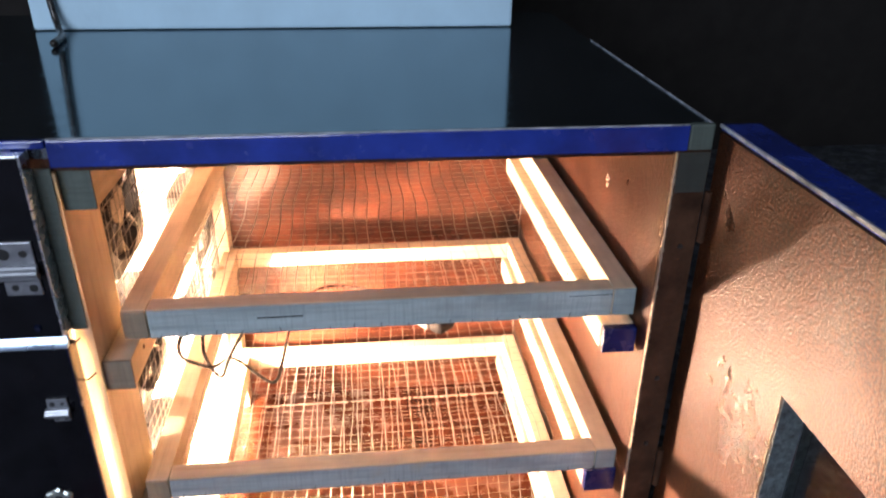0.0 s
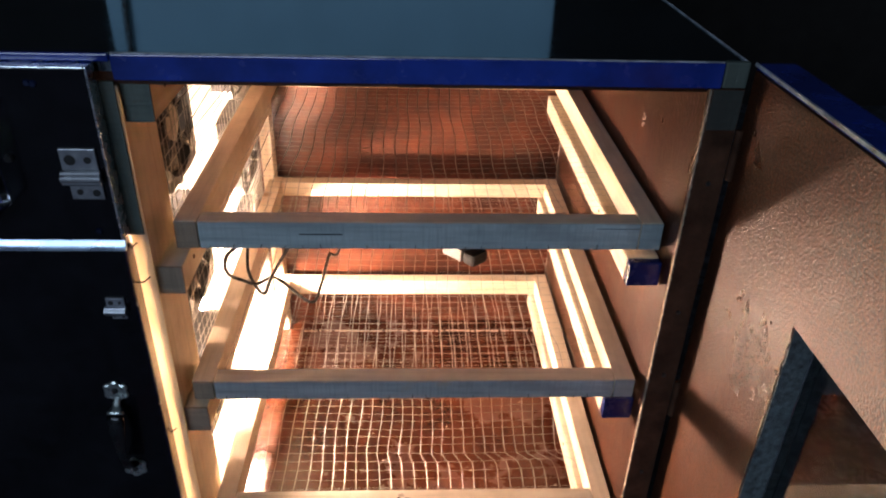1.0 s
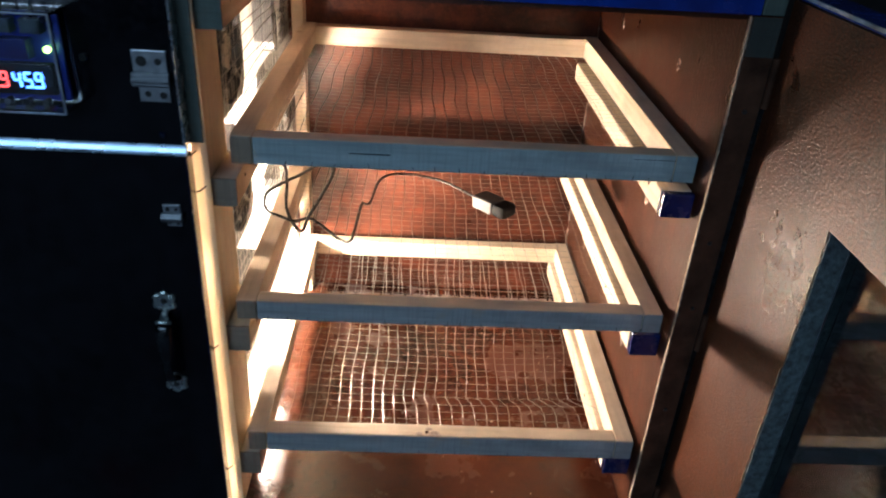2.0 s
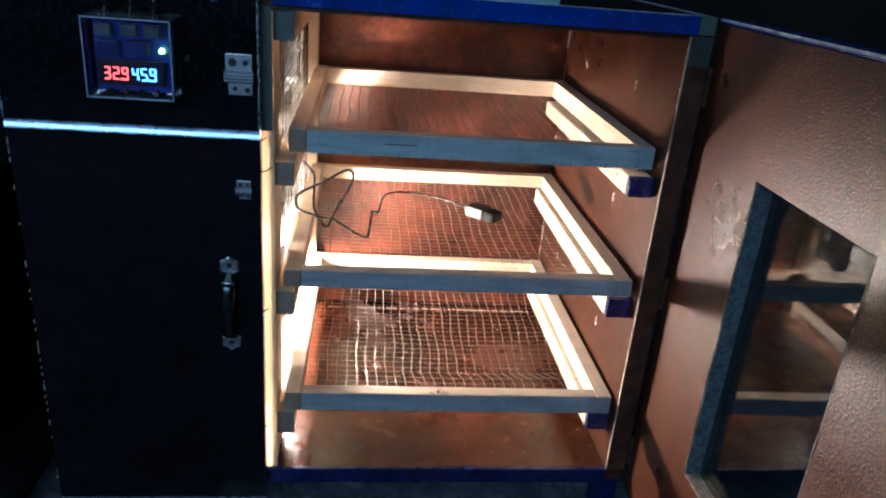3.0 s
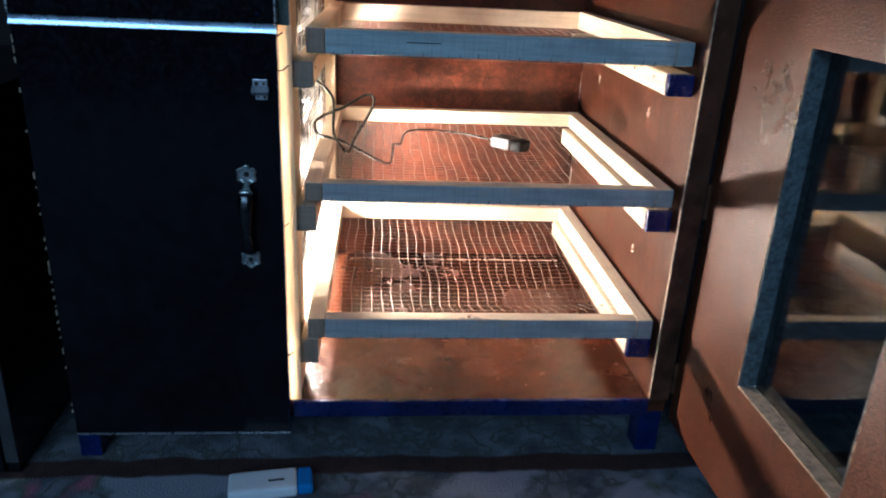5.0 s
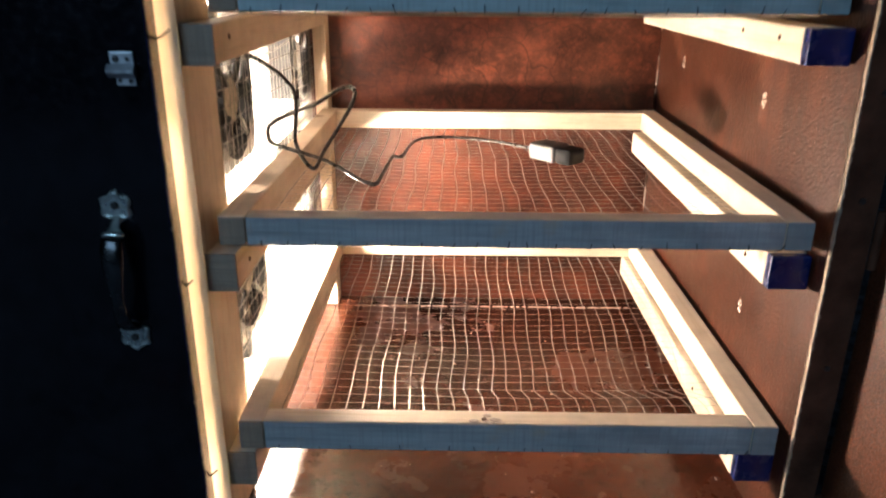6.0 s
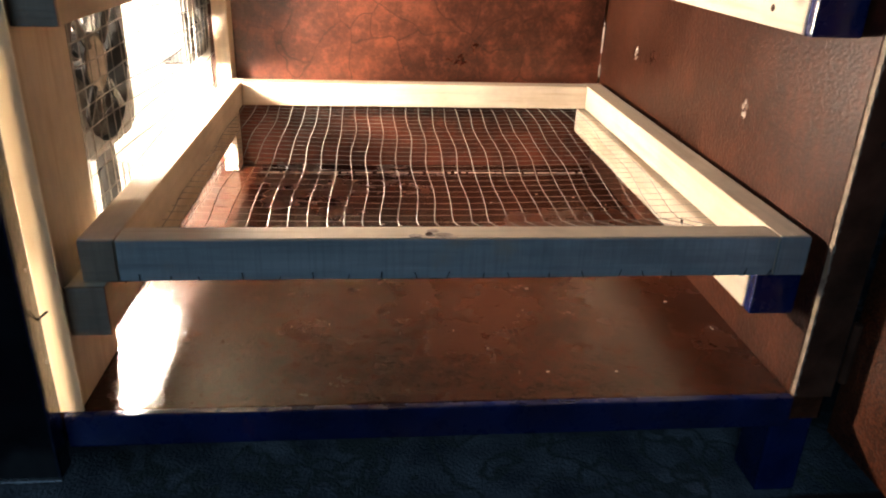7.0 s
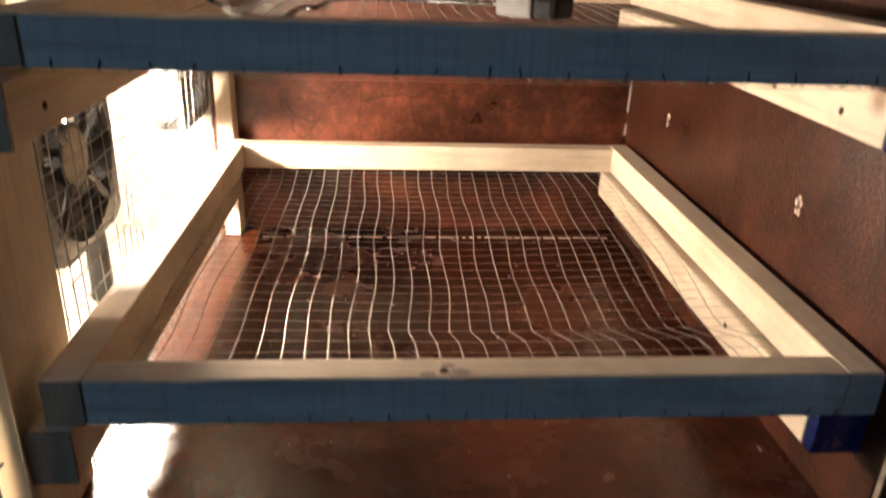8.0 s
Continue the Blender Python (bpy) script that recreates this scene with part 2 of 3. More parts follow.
def carpet_material():
    m, nt, b = material("flowered_carpet")
    v = coords(nt)
    warp = node(nt, "ShaderNodeTexNoise", Scale=14.0, Detail=3.0)
    nt.links.new(v, warp.inputs["Vector"])
    wv = mix(nt, 0.1, v, warp.outputs["Color"])
    vo = node(nt, "ShaderNodeTexVoronoi", Scale=9.0)
    nt.links.new(wv, vo.inputs["Vector"])
    petals = ramp(nt, vo.outputs["Distance"], [(0.1, (0.3, 0.02, 0.06)), (0.24, (0.42, 0.13, 0.2)), (0.34, (0.1, 0.13, 0.09)), (0.44, (0.3, 0.32, 0.36))])
    scroll = node(nt, "ShaderNodeTexVoronoi", Scale=17.0)
    scroll.feature = "DISTANCE_TO_EDGE"
    nt.links.new(mix(nt, 0.22, v, warp.outputs["Color"]), scroll.inputs["Vector"])
    vine = ramp(nt, scroll.outputs["Distance"], [(0.03, (1.0,)), (0.09, (0.0,))])
    pale = ramp(nt, noise_tex(nt, v, 22, 4), [(0.35, (0.06, 0.07, 0.085)), (0.65, (0.2, 0.225, 0.25))])
    border = mix(nt, vine, pale, (0.085, 0.1, 0.095))
    brown = ramp(nt, noise_tex(nt, v, 60, 3), [(0.3, (0.03, 0.014, 0.012)), (0.7, (0.06, 0.028, 0.024))])
    flowers = mix(nt, ramp(nt, noise_tex(nt, v, 9, 3), [(0.48, (0.0,)), (0.56, (1.0,))]), petals, border)
    # across the rug: scrolled border under the cabinet's front, dark band, flowered field
    sep = nt.nodes.new("ShaderNodeSeparateXYZ")
    nt.links.new(mix(nt, 0.02, v, warp.outputs["Color"]), sep.inputs[0])
    place = nt.nodes.new("ShaderNodeMath")
    place.operation = "MULTIPLY_ADD"
    place.inputs[1].default_value, place.inputs[2].default_value = 2.0, 0.5
    nt.links.new(sep.outputs["Y"], place.inputs[0])
    c = mix(nt, ramp(nt, place.outputs[0], [(0.452, (0.0,)), (0.458, (1.0,))]), flowers, brown)
    c = mix(nt, ramp(nt, place.outputs[0], [(0.513, (0.0,)), (0.519, (1.0,))]), c, border)
    c = mix(nt, 1.0, c, (0.85, 0.85, 0.9), "MULTIPLY")
    nt.links.new(c, b.inputs["Base Color"])
    b.inputs["Roughness"].default_value = 0.95
    bump(nt, b, noise_tex(nt, v, 420, 2), 0.7, 0.003)
    return m


carpet = carpet_material()


def veneer_material():
    """Thin pale wood that lets light through."""
    m, nt, b = material("thin_pale_wood")
    g = noise_tex(nt, coords(nt, (60, 60, 3)), 1.6, 5)
    c = ramp(nt, g, [(0.3, (0.8, 0.7, 0.54)), (0.6, (0.9, 0.83, 0.7))])
    nt.links.new(c, b.inputs["Base Color"])
    b.inputs["Roughness"].default_value = 0.6
    tr = nt.nodes.new("ShaderNodeBsdfTranslucent")
    nt.links.new(c, tr.inputs["Color"])
    mx = nt.nodes.new("ShaderNodeMixShader")
    mx.inputs[0].default_value = 0.7
    nt.links.new(b.outputs[0], mx.inputs[1])
    nt.links.new(tr.outputs[0], mx.inputs[2])
    nt.links.new(mx.outputs[0], nt.nodes["Material Output"].inputs["Surface"])
    return m


veneer = veneer_material()

# ---- building helpers ----
BASES = {}


def box(bm, x0, x1, y0, y1, z0, z1, bevel=0.0, segments=2):
    m = Matrix.Translation(((x0 + x1) / 2, (y0 + y1) / 2, (z0 + z1) / 2)) @ Matrix.Diagonal((x1 - x0, y1 - y0, z1 - z0, 1))
    made = bmesh.ops.create_cube(bm, size=1, matrix=m)["verts"]
    if bevel:
        edges = list({e for v in made for e in v.link_edges})
        bmesh.ops.bevel(bm, geom=edges, offset=bevel, segments=segments, affect="EDGES", profile=0.6)


def boxes(*rows, bevel=0.0):
    bm = bmesh.new()
    for r in rows:
        box(bm, *r, bevel=bevel)
    return bm


def rod(bm, p, q, r, sides=12, r2=None):
    p, q = Vector(p), Vector(q)
    m = Matrix.Translation((p + q) / 2) @ (q - p).to_track_quat("Z", "Y").to_matrix().to_4x4()
    bmesh.ops.create_cone(bm, cap_ends=True, segments=sides, radius1=r, radius2=r if r2 is None else r2, depth=(q - p).length, matrix=m)


def ball(bm, c, r, scale=(1, 1, 1), u=14, v=9):
    bmesh.ops.create_uvsphere(bm, u_segments=u, v_segments=v, radius=r, matrix=Matrix.Translation(c) @ Matrix.Diagonal((*scale, 1)))


def tube(bm, points, r, sides=6):
    """A bent rod along a line of points."""
    pts = [Vector(p) for p in points]
    rings = []
    up = Vector((0.13, 0.21, 0.97))
    for i, p in enumerate(pts):
        d = (pts[min(i + 1, len(pts) - 1)] - pts[max(i - 1, 0)]).normalized()
        a = d.cross(up)
        a = a.normalized() if a.length > 1e-4 else d.orthogonal().normalized()
        c = d.cross(a).normalized()
        rings.append([bm.verts.new(p + r * (math.cos(k * math.tau / sides) * a + math.sin(k * math.tau / sides) * c)) for k in range(sides)])
    for one, two in zip(rings, rings[1:]):
        for k in range(sides):
            bm.faces.new((one[k], one[(k + 1) % sides], two[(k + 1) % sides], two[k]))
    bm.faces.new(rings[0][::-1])
    bm.faces.new(rings[-1])


def smooth_line(points, steps=6):
    """A rounded line through the points."""
    p = [Vector(q) for q in points]
    p = [2 * p[0] - p[1]] + p + [2 * p[-1] - p[-2]]
    out = []
    for i in range(1, len(p) - 2):
        for k in range(steps):
            t = k / steps
            out.append(0.5 * (2 * p[i] + (p[i + 1] - p[i - 1]) * t + (2 * p[i - 1] - 5 * p[i] + 4 * p[i + 1] - p[i + 2]) * t * t
                              + (3 * p[i] - p[i - 1] - 3 * p[i + 1] + p[i + 2]) * t ** 3))
    return out + [p[-2]]


def thing(name, base, label, category, group="", kind=""):
    ob = new(name)
    ob.location = Vector(base) * S
    BASES[ob.name] = Vector(base)
    return tagged(ob, label, category, group, kind)


def finish(name, bm, mat, base, soft):
    bmesh.ops.recalc_face_normals(bm, faces=bm.faces)
    bm.transform(Matrix.Scale(S, 4) @ Matrix.Translation(-Vector(base)))
    me = bpy.data.meshes.new(name)
    bm.to_mesh(me)
    bm.free()
    me.materials.append(mat)
    for p in me.polygons:
        p.use_smooth = soft
    return me


def part(name, bm, mat, parent, label="", soft=False):
    base = BASES[parent.name]
    ob = new(name, finish(name, bm, mat, base, soft))
    ob.parent = parent
    BASES[ob.name] = base
    return tagged(ob, label)


def structure(name, bm, mat, label, category):
    ob = new(name, finish(name, bm, mat, (0, 0, 0), False))
    return tagged(ob, label, category, "", "structure")


# ---- the room ----
structure("floor", boxes((-3.2, 3.2, -3.0, 2.2, -0.05, 0.0)), carpet, "floor under a dark flowered carpet", "floor")
structure("ceiling", boxes((-3.2, 3.2, -3.0, 2.2, 3.0, 3.05)), plaster_ceiling, "plain plastered ceiling in the dark", "ceiling")
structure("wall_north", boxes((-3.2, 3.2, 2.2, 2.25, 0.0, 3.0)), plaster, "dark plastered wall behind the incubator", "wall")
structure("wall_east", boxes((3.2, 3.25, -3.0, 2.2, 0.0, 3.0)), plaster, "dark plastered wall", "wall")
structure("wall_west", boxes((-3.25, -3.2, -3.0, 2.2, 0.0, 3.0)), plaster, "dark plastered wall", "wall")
# unseen wall; its window opening is added for the cool light
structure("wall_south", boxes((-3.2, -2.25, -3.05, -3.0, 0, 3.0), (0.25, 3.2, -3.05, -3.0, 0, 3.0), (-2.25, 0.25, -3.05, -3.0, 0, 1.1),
                              (-2.25, 0.25, -3.05, -3.0, 2.35, 3.0)), plaster, "dark plastered wall, unseen, with an opening added for the light", "wall")

# ---- the incubator cabinet ----
cab = thing("incubator_cabinet", (0.12, 0.3, 0.0), "black and brown film-faced plywood egg incubator with blue trim, door open", "incubator")
part("top_panel", boxes((-0.313, 0.565, 0.001, 0.603, 0.79, 0.806)), black_top, cab, "glossy black top")
part("back_panel", boxes((-0.297, 0.535, 0.585, 0.603, 0.052, 0.789)), film_back, cab, "brown crazed film-faced plywood")
part("side_panel", boxes((0.536, 0.565, 0.003, 0.603, 0.075, 0.789)), film_right, cab, "brown film-faced plywood")
part("outer_skin", boxes((0.5652, 0.5665, 0.003, 0.603, 0.075, 0.789)), black_film, cab, "black outer film")
part("side_panel", boxes((-0.313, -0.297, 0.004, 0.603, 0.052, 0.789)), black_film, cab, "black film-faced plywood")
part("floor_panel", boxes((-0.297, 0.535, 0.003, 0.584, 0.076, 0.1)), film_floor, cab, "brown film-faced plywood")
part("ceiling_lining", boxes((-0.297, 0.535, 0.004, 0.584, 0.778, 0.789)), film_right, cab)
part("lining_panel", boxes((-0.287, 0.0, 0.5815, 0.5845, 0.1, 0.777)), white_lining, cab, "pale dusty lining of the heater chamber")
part("lining_panel", boxes((-0.296, -0.288, 0.02, 0.584, 0.1, 0.777)), white_lining, cab, "pale dusty lining of the heater chamber")
part("lining_panel", boxes((-0.287, -0.004, 0.01, 0.58, 0.1005, 0.104)), white_lining, cab, "pale dusty floor of the heater chamber")
part("top_trim", boxes((0.012, 0.543, -0.006, 0.0, 0.784, 0.807), bevel=0.0015), blue_paint, cab, "glossy blue painted strip")
part("worn_edge", boxes((0.013, 0.542, -0.0062, -0.0035, 0.8073, 0.8082)), edge_pale, cab, "pale worn upper edge")
part("worn_edge", boxes((0.5647, 0.566, 0.003, 0.37, 0.8062, 0.8072)), edge_pale, cab, "pale worn side edge of the top")
part("top_trim", boxes((-0.313, 0.011, -0.006, 0.0, 0.8, 0.807), bevel=0.0015), blue_paint, cab, "glossy blue painted strip")
part("bottom_trim", boxes((-0.001, 0.536, -0.005, 0.002, 0.074, 0.1005), bevel=0.0015), shaded_blue, cab, "glossy blue painted strip")
part("corner_cap", boxes((0.544, 0.566, -0.005, 0.002, 0.784, 0.808), bevel=0.002), teal_paint, cab, "grey-green painted corner block")
part("front_edge", boxes((0.536, 0.566, -0.004, 0.002, 0.1, 0.783)), edge_brown, cab, "dark brown plywood edge")
bm = boxes((0.5353, 0.5363, -0.0043, 0.0, 0.102, 0.782))
chip = random.Random(21)
z = 0.102
while z < 0.78:
    h = chip.uniform(0.0015, 0.007)
    d = chip.uniform(0.0, 0.0007)
    box(bm, 0.5354 - d, 0.5366 + chip.uniform(0, 0.0005), -0.0044, 0.0, z, z + h)
    z += h + chip.uniform(0.002, 0.012)
tagged(part("chipped_edge", bm, edge_raw, cab, "pale chipped plywood edge"), kind="stuff")
part("paint_patch", boxes((0.5375, 0.565, -0.0055, -0.0042, 0.745, 0.7825)), teal_dark, cab, "grey-green paint on the upper edge")
part("bottom_beam", boxes((-0.3, 0.55, 0.03, 0.06, 0.0525, 0.0735)), black_film, cab)
for x0, x1, z1 in ((-0.316, -0.285, 0.05), (0.53, 0.564, 0.074)):
    part("foot", boxes((x0, x1, 0.006, 0.045, 0.0, z1), bevel=0.002), blue_dark, cab, "blue painted wooden foot, shade in its dark colour")
    part("foot", boxes((x0, x1, 0.55, 0.59, 0.0, z1), bevel=0.002), blue_dark, cab, "blue painted wooden foot, shade in its dark colour")
# posts of the divider
part("post", boxes((0.0035, 0.0095, 0.0025, 0.086, 0.101, 0.777), bevel=0.001), pine_z, cab, "bare pine post")
part("front_strip", boxes((-0.0045, 0.0115, 0.0, 0.002, 0.101, 0.777), bevel=0.0005), veneer, cab, "thin pale wood strip glowing with the light behind it")
part("post", boxes((0.012, 0.031, 0.55, 0.584, 0.101, 0.777), bevel=0.001), pine_z, cab, "bare pine post")
part("paint_patch", boxes((-0.0065, 0.0095, -0.0022, -0.0005, 0.63, 0.782)), teal_paint, cab, "grey-green paint on the post")
# slide rails for the trays, with painted front ends
for z0, z1 in ((0.159, 0.1945), (0.363, 0.3965), (0.555, 0.586), (0.742, 0.777)):
    rail = part("left_rail", boxes((0.0105, 0.036, 0.01, 0.545, z0, z1), bevel=0.0012), pine_y, cab, "bare pine slide rail")
    part("rail_end", boxes((0.0103, 0.0363, 0.0075, 0.0098, z0 - 0.0003, z1 + 0.0003)), teal_paint if z0 > 0.7 else grey_end, rail, "grey painted end grain")
    if z0 < 0.7:
        rail = part("right_rail", boxes((0.4985, 0.5345, 0.031, 0.555, z0 + 0.001, z1 - 0.001), bevel=0.003), pine_y, cab, "bare pine slide rail")
        part("rail_end", boxes((0.499, 0.534, 0.0205, 0.0308, z0 + 0.001, z1 - 0.001), bevel=0.002), blue_dark, rail, "blue painted end")
# nail holes in the rails
for z0 in (0.177, 0.374, 0.571, 0.76):
    for x, y in ((0.0361, 0.05), (0.4984, 0.075), (0.4984, 0.16)):
        if z0 < 0.7 or x < 0.1:
            bm = bmesh.new()
            rod(bm, (x - 0.0004, y, z0 + 0.003), (x + 0.0004, y, z0 + 0.003), 0.0026, 8)
            part("nail_hole", bm, edge_brown, cab, "dark nail hole in the rail")
# wire mesh of the divider
bm = bmesh.new()
rng = random.Random(4)
for i in range(28):
    y = 0.09 + i * 0.0165
    ph = rng.uniform(0, 6)
    tube(bm, [(0.0095 + 0.0015 * math.sin(ph + z * 9), y + 0.0025 * math.sin(ph * 2 + z * 14), z) for z in np.linspace(0.102, 0.776, 16)], 0.0006, 4)
for i in range(40):
    z = 0.112 + i * 0.0165
    ph = rng.uniform(0, 6)
    tube(bm, [(0.0105 + 0.0015 * math.sin(ph + y * 11), y, z + 0.003 * math.sin(ph + y * 17)) for y in np.linspace(0.086, 0.548, 14)], 0.0006, 4)
part("wire_mesh", bm, wire, cab, "galvanised welded wire mesh guard")

# front of the heater chamber: upper panel and lower door
F = -0.0185      # face of the doors
panel = part("upper_panel", boxes((-0.305, -0.0055, F, -0.002, 0.6335, 0.797)), black_film, cab, "black control panel")
bm = bmesh.new()
yc = F + 0.0205
rows = [[bm.verts.new((x, F + 0.004, 0.6218))] + [bm.verts.new((x, yc - 0.022 * math.cos(a), 0.6218 + 0.0105 * k / 16)) for k, a in enumerate(np.radians(np.linspace(4, 36, 17)))]
        + [bm.verts.new((x, F + 0.004, 0.6323))] for x in (-0.307, -0.0035)]
for k in range(18):
    bm.faces.new((rows[0][k], rows[1][k], rows[1][k + 1], rows[0][k + 1]))
bm.faces.new(rows[0])
bm.faces.new(rows[1][::-1])
part("edging", bm, strip_alu, panel, "bright half-round aluminium strip")
part("edging", boxes((-0.0053, -0.0032, F - 0.0015, -0.003, 0.634, 0.7995), bevel=0.0007), aluminium, panel, "thin aluminium edge")
part("edging", boxes((-0.3075, -0.3052, F - 0.0015, -0.003, 0.634, 0.7995), bevel=0.0008), aluminium, panel, "thin aluminium edge")
part("edging", boxes((-0.305, -0.0055, F - 0.0015, -0.003, 0.7972, 0.7995), bevel=0.0008), aluminium, panel, "thin aluminium edge")
# unseen strip added to stop bulb light leaking through the joint
part("leak_stop", boxes((-0.296, -0.0085, -0.0015, 0.006, 0.612, 0.644)), black_film, cab)
low = part("lower_door", boxes((-0.305, -0.0055, F, -0.002, 0.0585, 0.6205)), black_film, cab, "closed black door")
part("side_edge", boxes((-0.0053, -0.0035, F + 0.0012, -0.002, 0.0585, 0.6205)), navy, low, "dark navy painted door edge")
part("edging", boxes((-0.0053, -0.0037, F - 0.0012, F + 0.001, 0.0585, 0.6205), bevel=0.0006), navy, low, "dark glossy edge")
part("edging", boxes((-0.307, -0.0037, F - 0.0015, -0.003, 0.0555, 0.0583), bevel=0.0008), aluminium, low, "thin aluminium edge")
bm = bmesh.new()
for i in range(46):
    z = 0.07 + i * 0.0118
    if rng.random() < 0.6:
        h = rng.uniform(0.002, 0.009)
        box(bm, -0.3068 + rng.uniform(-0.0004, 0.0006), -0.3048, F - 0.0012, -0.003, z, z + h)
tagged(part("chipped_edge", bm, edge_raw, low, "pale chips along the door's edge"), kind="stuff")
for x, z in ((-0.302, 0.736), (-0.299, 0.657), (-0.024, 0.643), (-0.055, 0.785), (-0.05, 0.7845)):
    bm = bmesh.new()
    rod(bm, (x, F, z), (x, F - 0.002, z), 0.0035, 10, 0.0024)
    part("screw", bm, navy, panel, "dark round screw head")


def handle_plate(zc, sgn):
    """A pressed six-sided end plate with a raised rim and a short neck."""
    bm = bmesh.new()
    x = -0.047
    rim = []
    for dy, k in ((0.0, 1.0), (-0.0022, 1.0), (-0.0034, 0.86), (-0.0028, 0.62)):
        rim.append([bm.verts.new((x + k * (0.0128 + 0.0013 * math.cos(6 * a)) * math.sin(a), F + dy,
                                  zc + sgn * k * (0.0128 + 0.0013 * math.cos(6 * a)) * math.cos(a))) for a in np.linspace(0, math.tau, 36, endpoint=False)])
    for one, two in zip(rim, rim[1:]):
        for k in range(36):
            bm.faces.new((one[k], one[(k + 1) % 36], two[(k + 1) % 36], two[k]))
    bm.faces.new(rim[-1])
    bm.faces.new(rim[0][::-1])
    return bm


def grip_piece(t0, t1, width):
    """A stretch of the bowed grip, oval in section."""
    x = -0.047
    line = smooth_line([(x, F - 0.001, 0.44), (x, F - 0.008, 0.433), (x, F - 0.017, 0.423), (x, F - 0.0215, 0.405), (x, F - 0.0225, 0.385),
                        (x, F - 0.0215, 0.368), (x, F - 0.017, 0.352), (x, F - 0.008, 0.345), (x, F - 0.001, 0.338)], 8)
    n = len(line)
    bm = bmesh.new()
    rings = []
    for i, p in enumerate(line):
        t = i / (n - 1)
        if not t0 <= t <= t1:
            continue
        d = (line[min(i + 1, n - 1)] - line[max(i - 1, 0)]).normalized()
        out = d.cross(Vector((1, 0, 0))).normalized()
        w = width(t)
        rings.append([bm.verts.new(p + w * math.cos(a) * Vector((1, 0, 0)) + 0.42 * w * math.sin(a) * out) for a in np.linspace(0, math.tau, 16, endpoint=False)])
    for one, two in zip(rings, rings[1:]):
        for k in range(16):
            bm.faces.new((one[k], one[(k + 1) % 16], two[(k + 1) % 16], two[k]))
    bm.faces.new(rings[0][::-1])
    bm.faces.new(rings[-1])
    return bm


handle = part("handle", grip_piece(0.22, 0.9, lambda t: 0.0072 + 0.0022 * math.cos((t - 0.3) * 10.5)), smoky_metal, low, "bow handle, dark polished grip between chrome end plates", True)
part("end_plate", handle_plate(0.447, 1), satin_chrome, handle, "chrome end plate")
part("end_plate", handle_plate(0.333, -1), satin_chrome, handle, "chrome end plate")
part("neck", grip_piece(0.0, 0.225, lambda t: 0.0042 + 0.0052 * math.exp(-((t - 0.2) / 0.04) ** 2)), satin_chrome, handle, "chrome neck", True)
for z in (0.449, 0.332):
    bm = bmesh.new()
    rod(bm, (-0.047, F - 0.002, z), (-0.047, F - 0.0045, z), 0.004, 12, 0.0025)
    part("screw", bm, black_plastic, handle, "dark screw")


def catch_plate(x0, x1, z0, z1):
    """A folded steel catch: plate with two holes above, rolled clip across, small plate below."""
    bm = bmesh.new()
    h = z1 - z0
    box(bm, x0, x1, F - 0.0025, F - 0.0001, z0 + 0.55 * h, z1, 0.0008)
    box(bm, x0 + 0.003, x1, F - 0.0025, F - 0.0001, z0, z0 + 0.36 * h, 0.0008)
    for k, dz in enumerate((0.37, 0.45, 0.53)):
        rod(bm, (x0 - 0.001, F - 0.0045 - 0.002 * (k == 1), z0 + dz * h), (x1 + 0.0015, F - 0.0045 - 0.002 * (k == 1), z0 + dz * h), 0.0032, 10)
    return bm


for x0, x1, z0, z1, par in ((-0.043, -0.004, 0.677, 0.7265, panel), (-0.034, -0.009, 0.543, 0.568, low)):
    catch = part("catch", catch_plate(x0, x1 - 0.007, z0, z1), steel, par, "folded steel spring catch")
    h, w = z1 - z0, x1 - x0 - 0.007
    for dx, dz, r in ((0.27, 0.79, 0.0052), (0.75, 0.79, 0.0034), (0.35, 0.16, 0.003), (0.8, 0.14, 0.0036)):
        bm = bmesh.new()
        rod(bm, (x0 + dx * w, F - 0.0023, z0 + dz * h), (x0 + dx * w, F - 0.003, z0 + dz * h), r * h / 0.051, 12)
        part("screw", bm, black_plastic, catch, "dark screw hole")

# nails, marks on the posts
bm = bmesh.new()
for z, dx in ((0.614, 0.0), (0.575, 0.006), (0.37, 0.0), (0.176, 0.001)):
    tube(bm, [(-0.012 + dx, -0.0032, z), (-0.004 + dx, -0.006, z + 0.003), (0.002 + dx, -0.004, z + 0.008)], 0.0009, 5)
tagged(part("wire_end", bm, cable_black, cab, "short bent wire ends at the post"), kind="stuff")

# chips round the old drill holes of the right wall
for i, (y, z) in enumerate(((0.164, 0.691), (0.434, 0.679), (0.177, 0.505), (0.458, 0.512), (0.158, 0.286), (0.445, 0.286))):
    bm = bmesh.new()
    for k in range(5):
        a = k * 1.26 + i
        ball(bm, (0.5358, y + 0.0035 * math.cos(a), z + 0.006 * math.sin(a)), 0.0022, (0.25, rng.uniform(0.8, 1.3), rng.uniform(0.9, 1.8)), 7, 5)
    part("chip", bm, chip_pale, cab, "pale chipped drill hole")
bm = bmesh.new()
rod(bm, (0.5362, 0.6, 0.2), (0.5362, 0.6, 0.21), 0.0004, 4)
for i in range(26):
    z = rng.uniform(0.1, 0.77)
    box(bm, 0.5335, 0.5352, 0.5815, 0.5845, z, z + rng.uniform(0.01, 0.04))
tagged(part("corner_seal", bm, chip_pale, cab, "flaking pale sealant in the corner"), kind="stuff")
bm = bmesh.new()
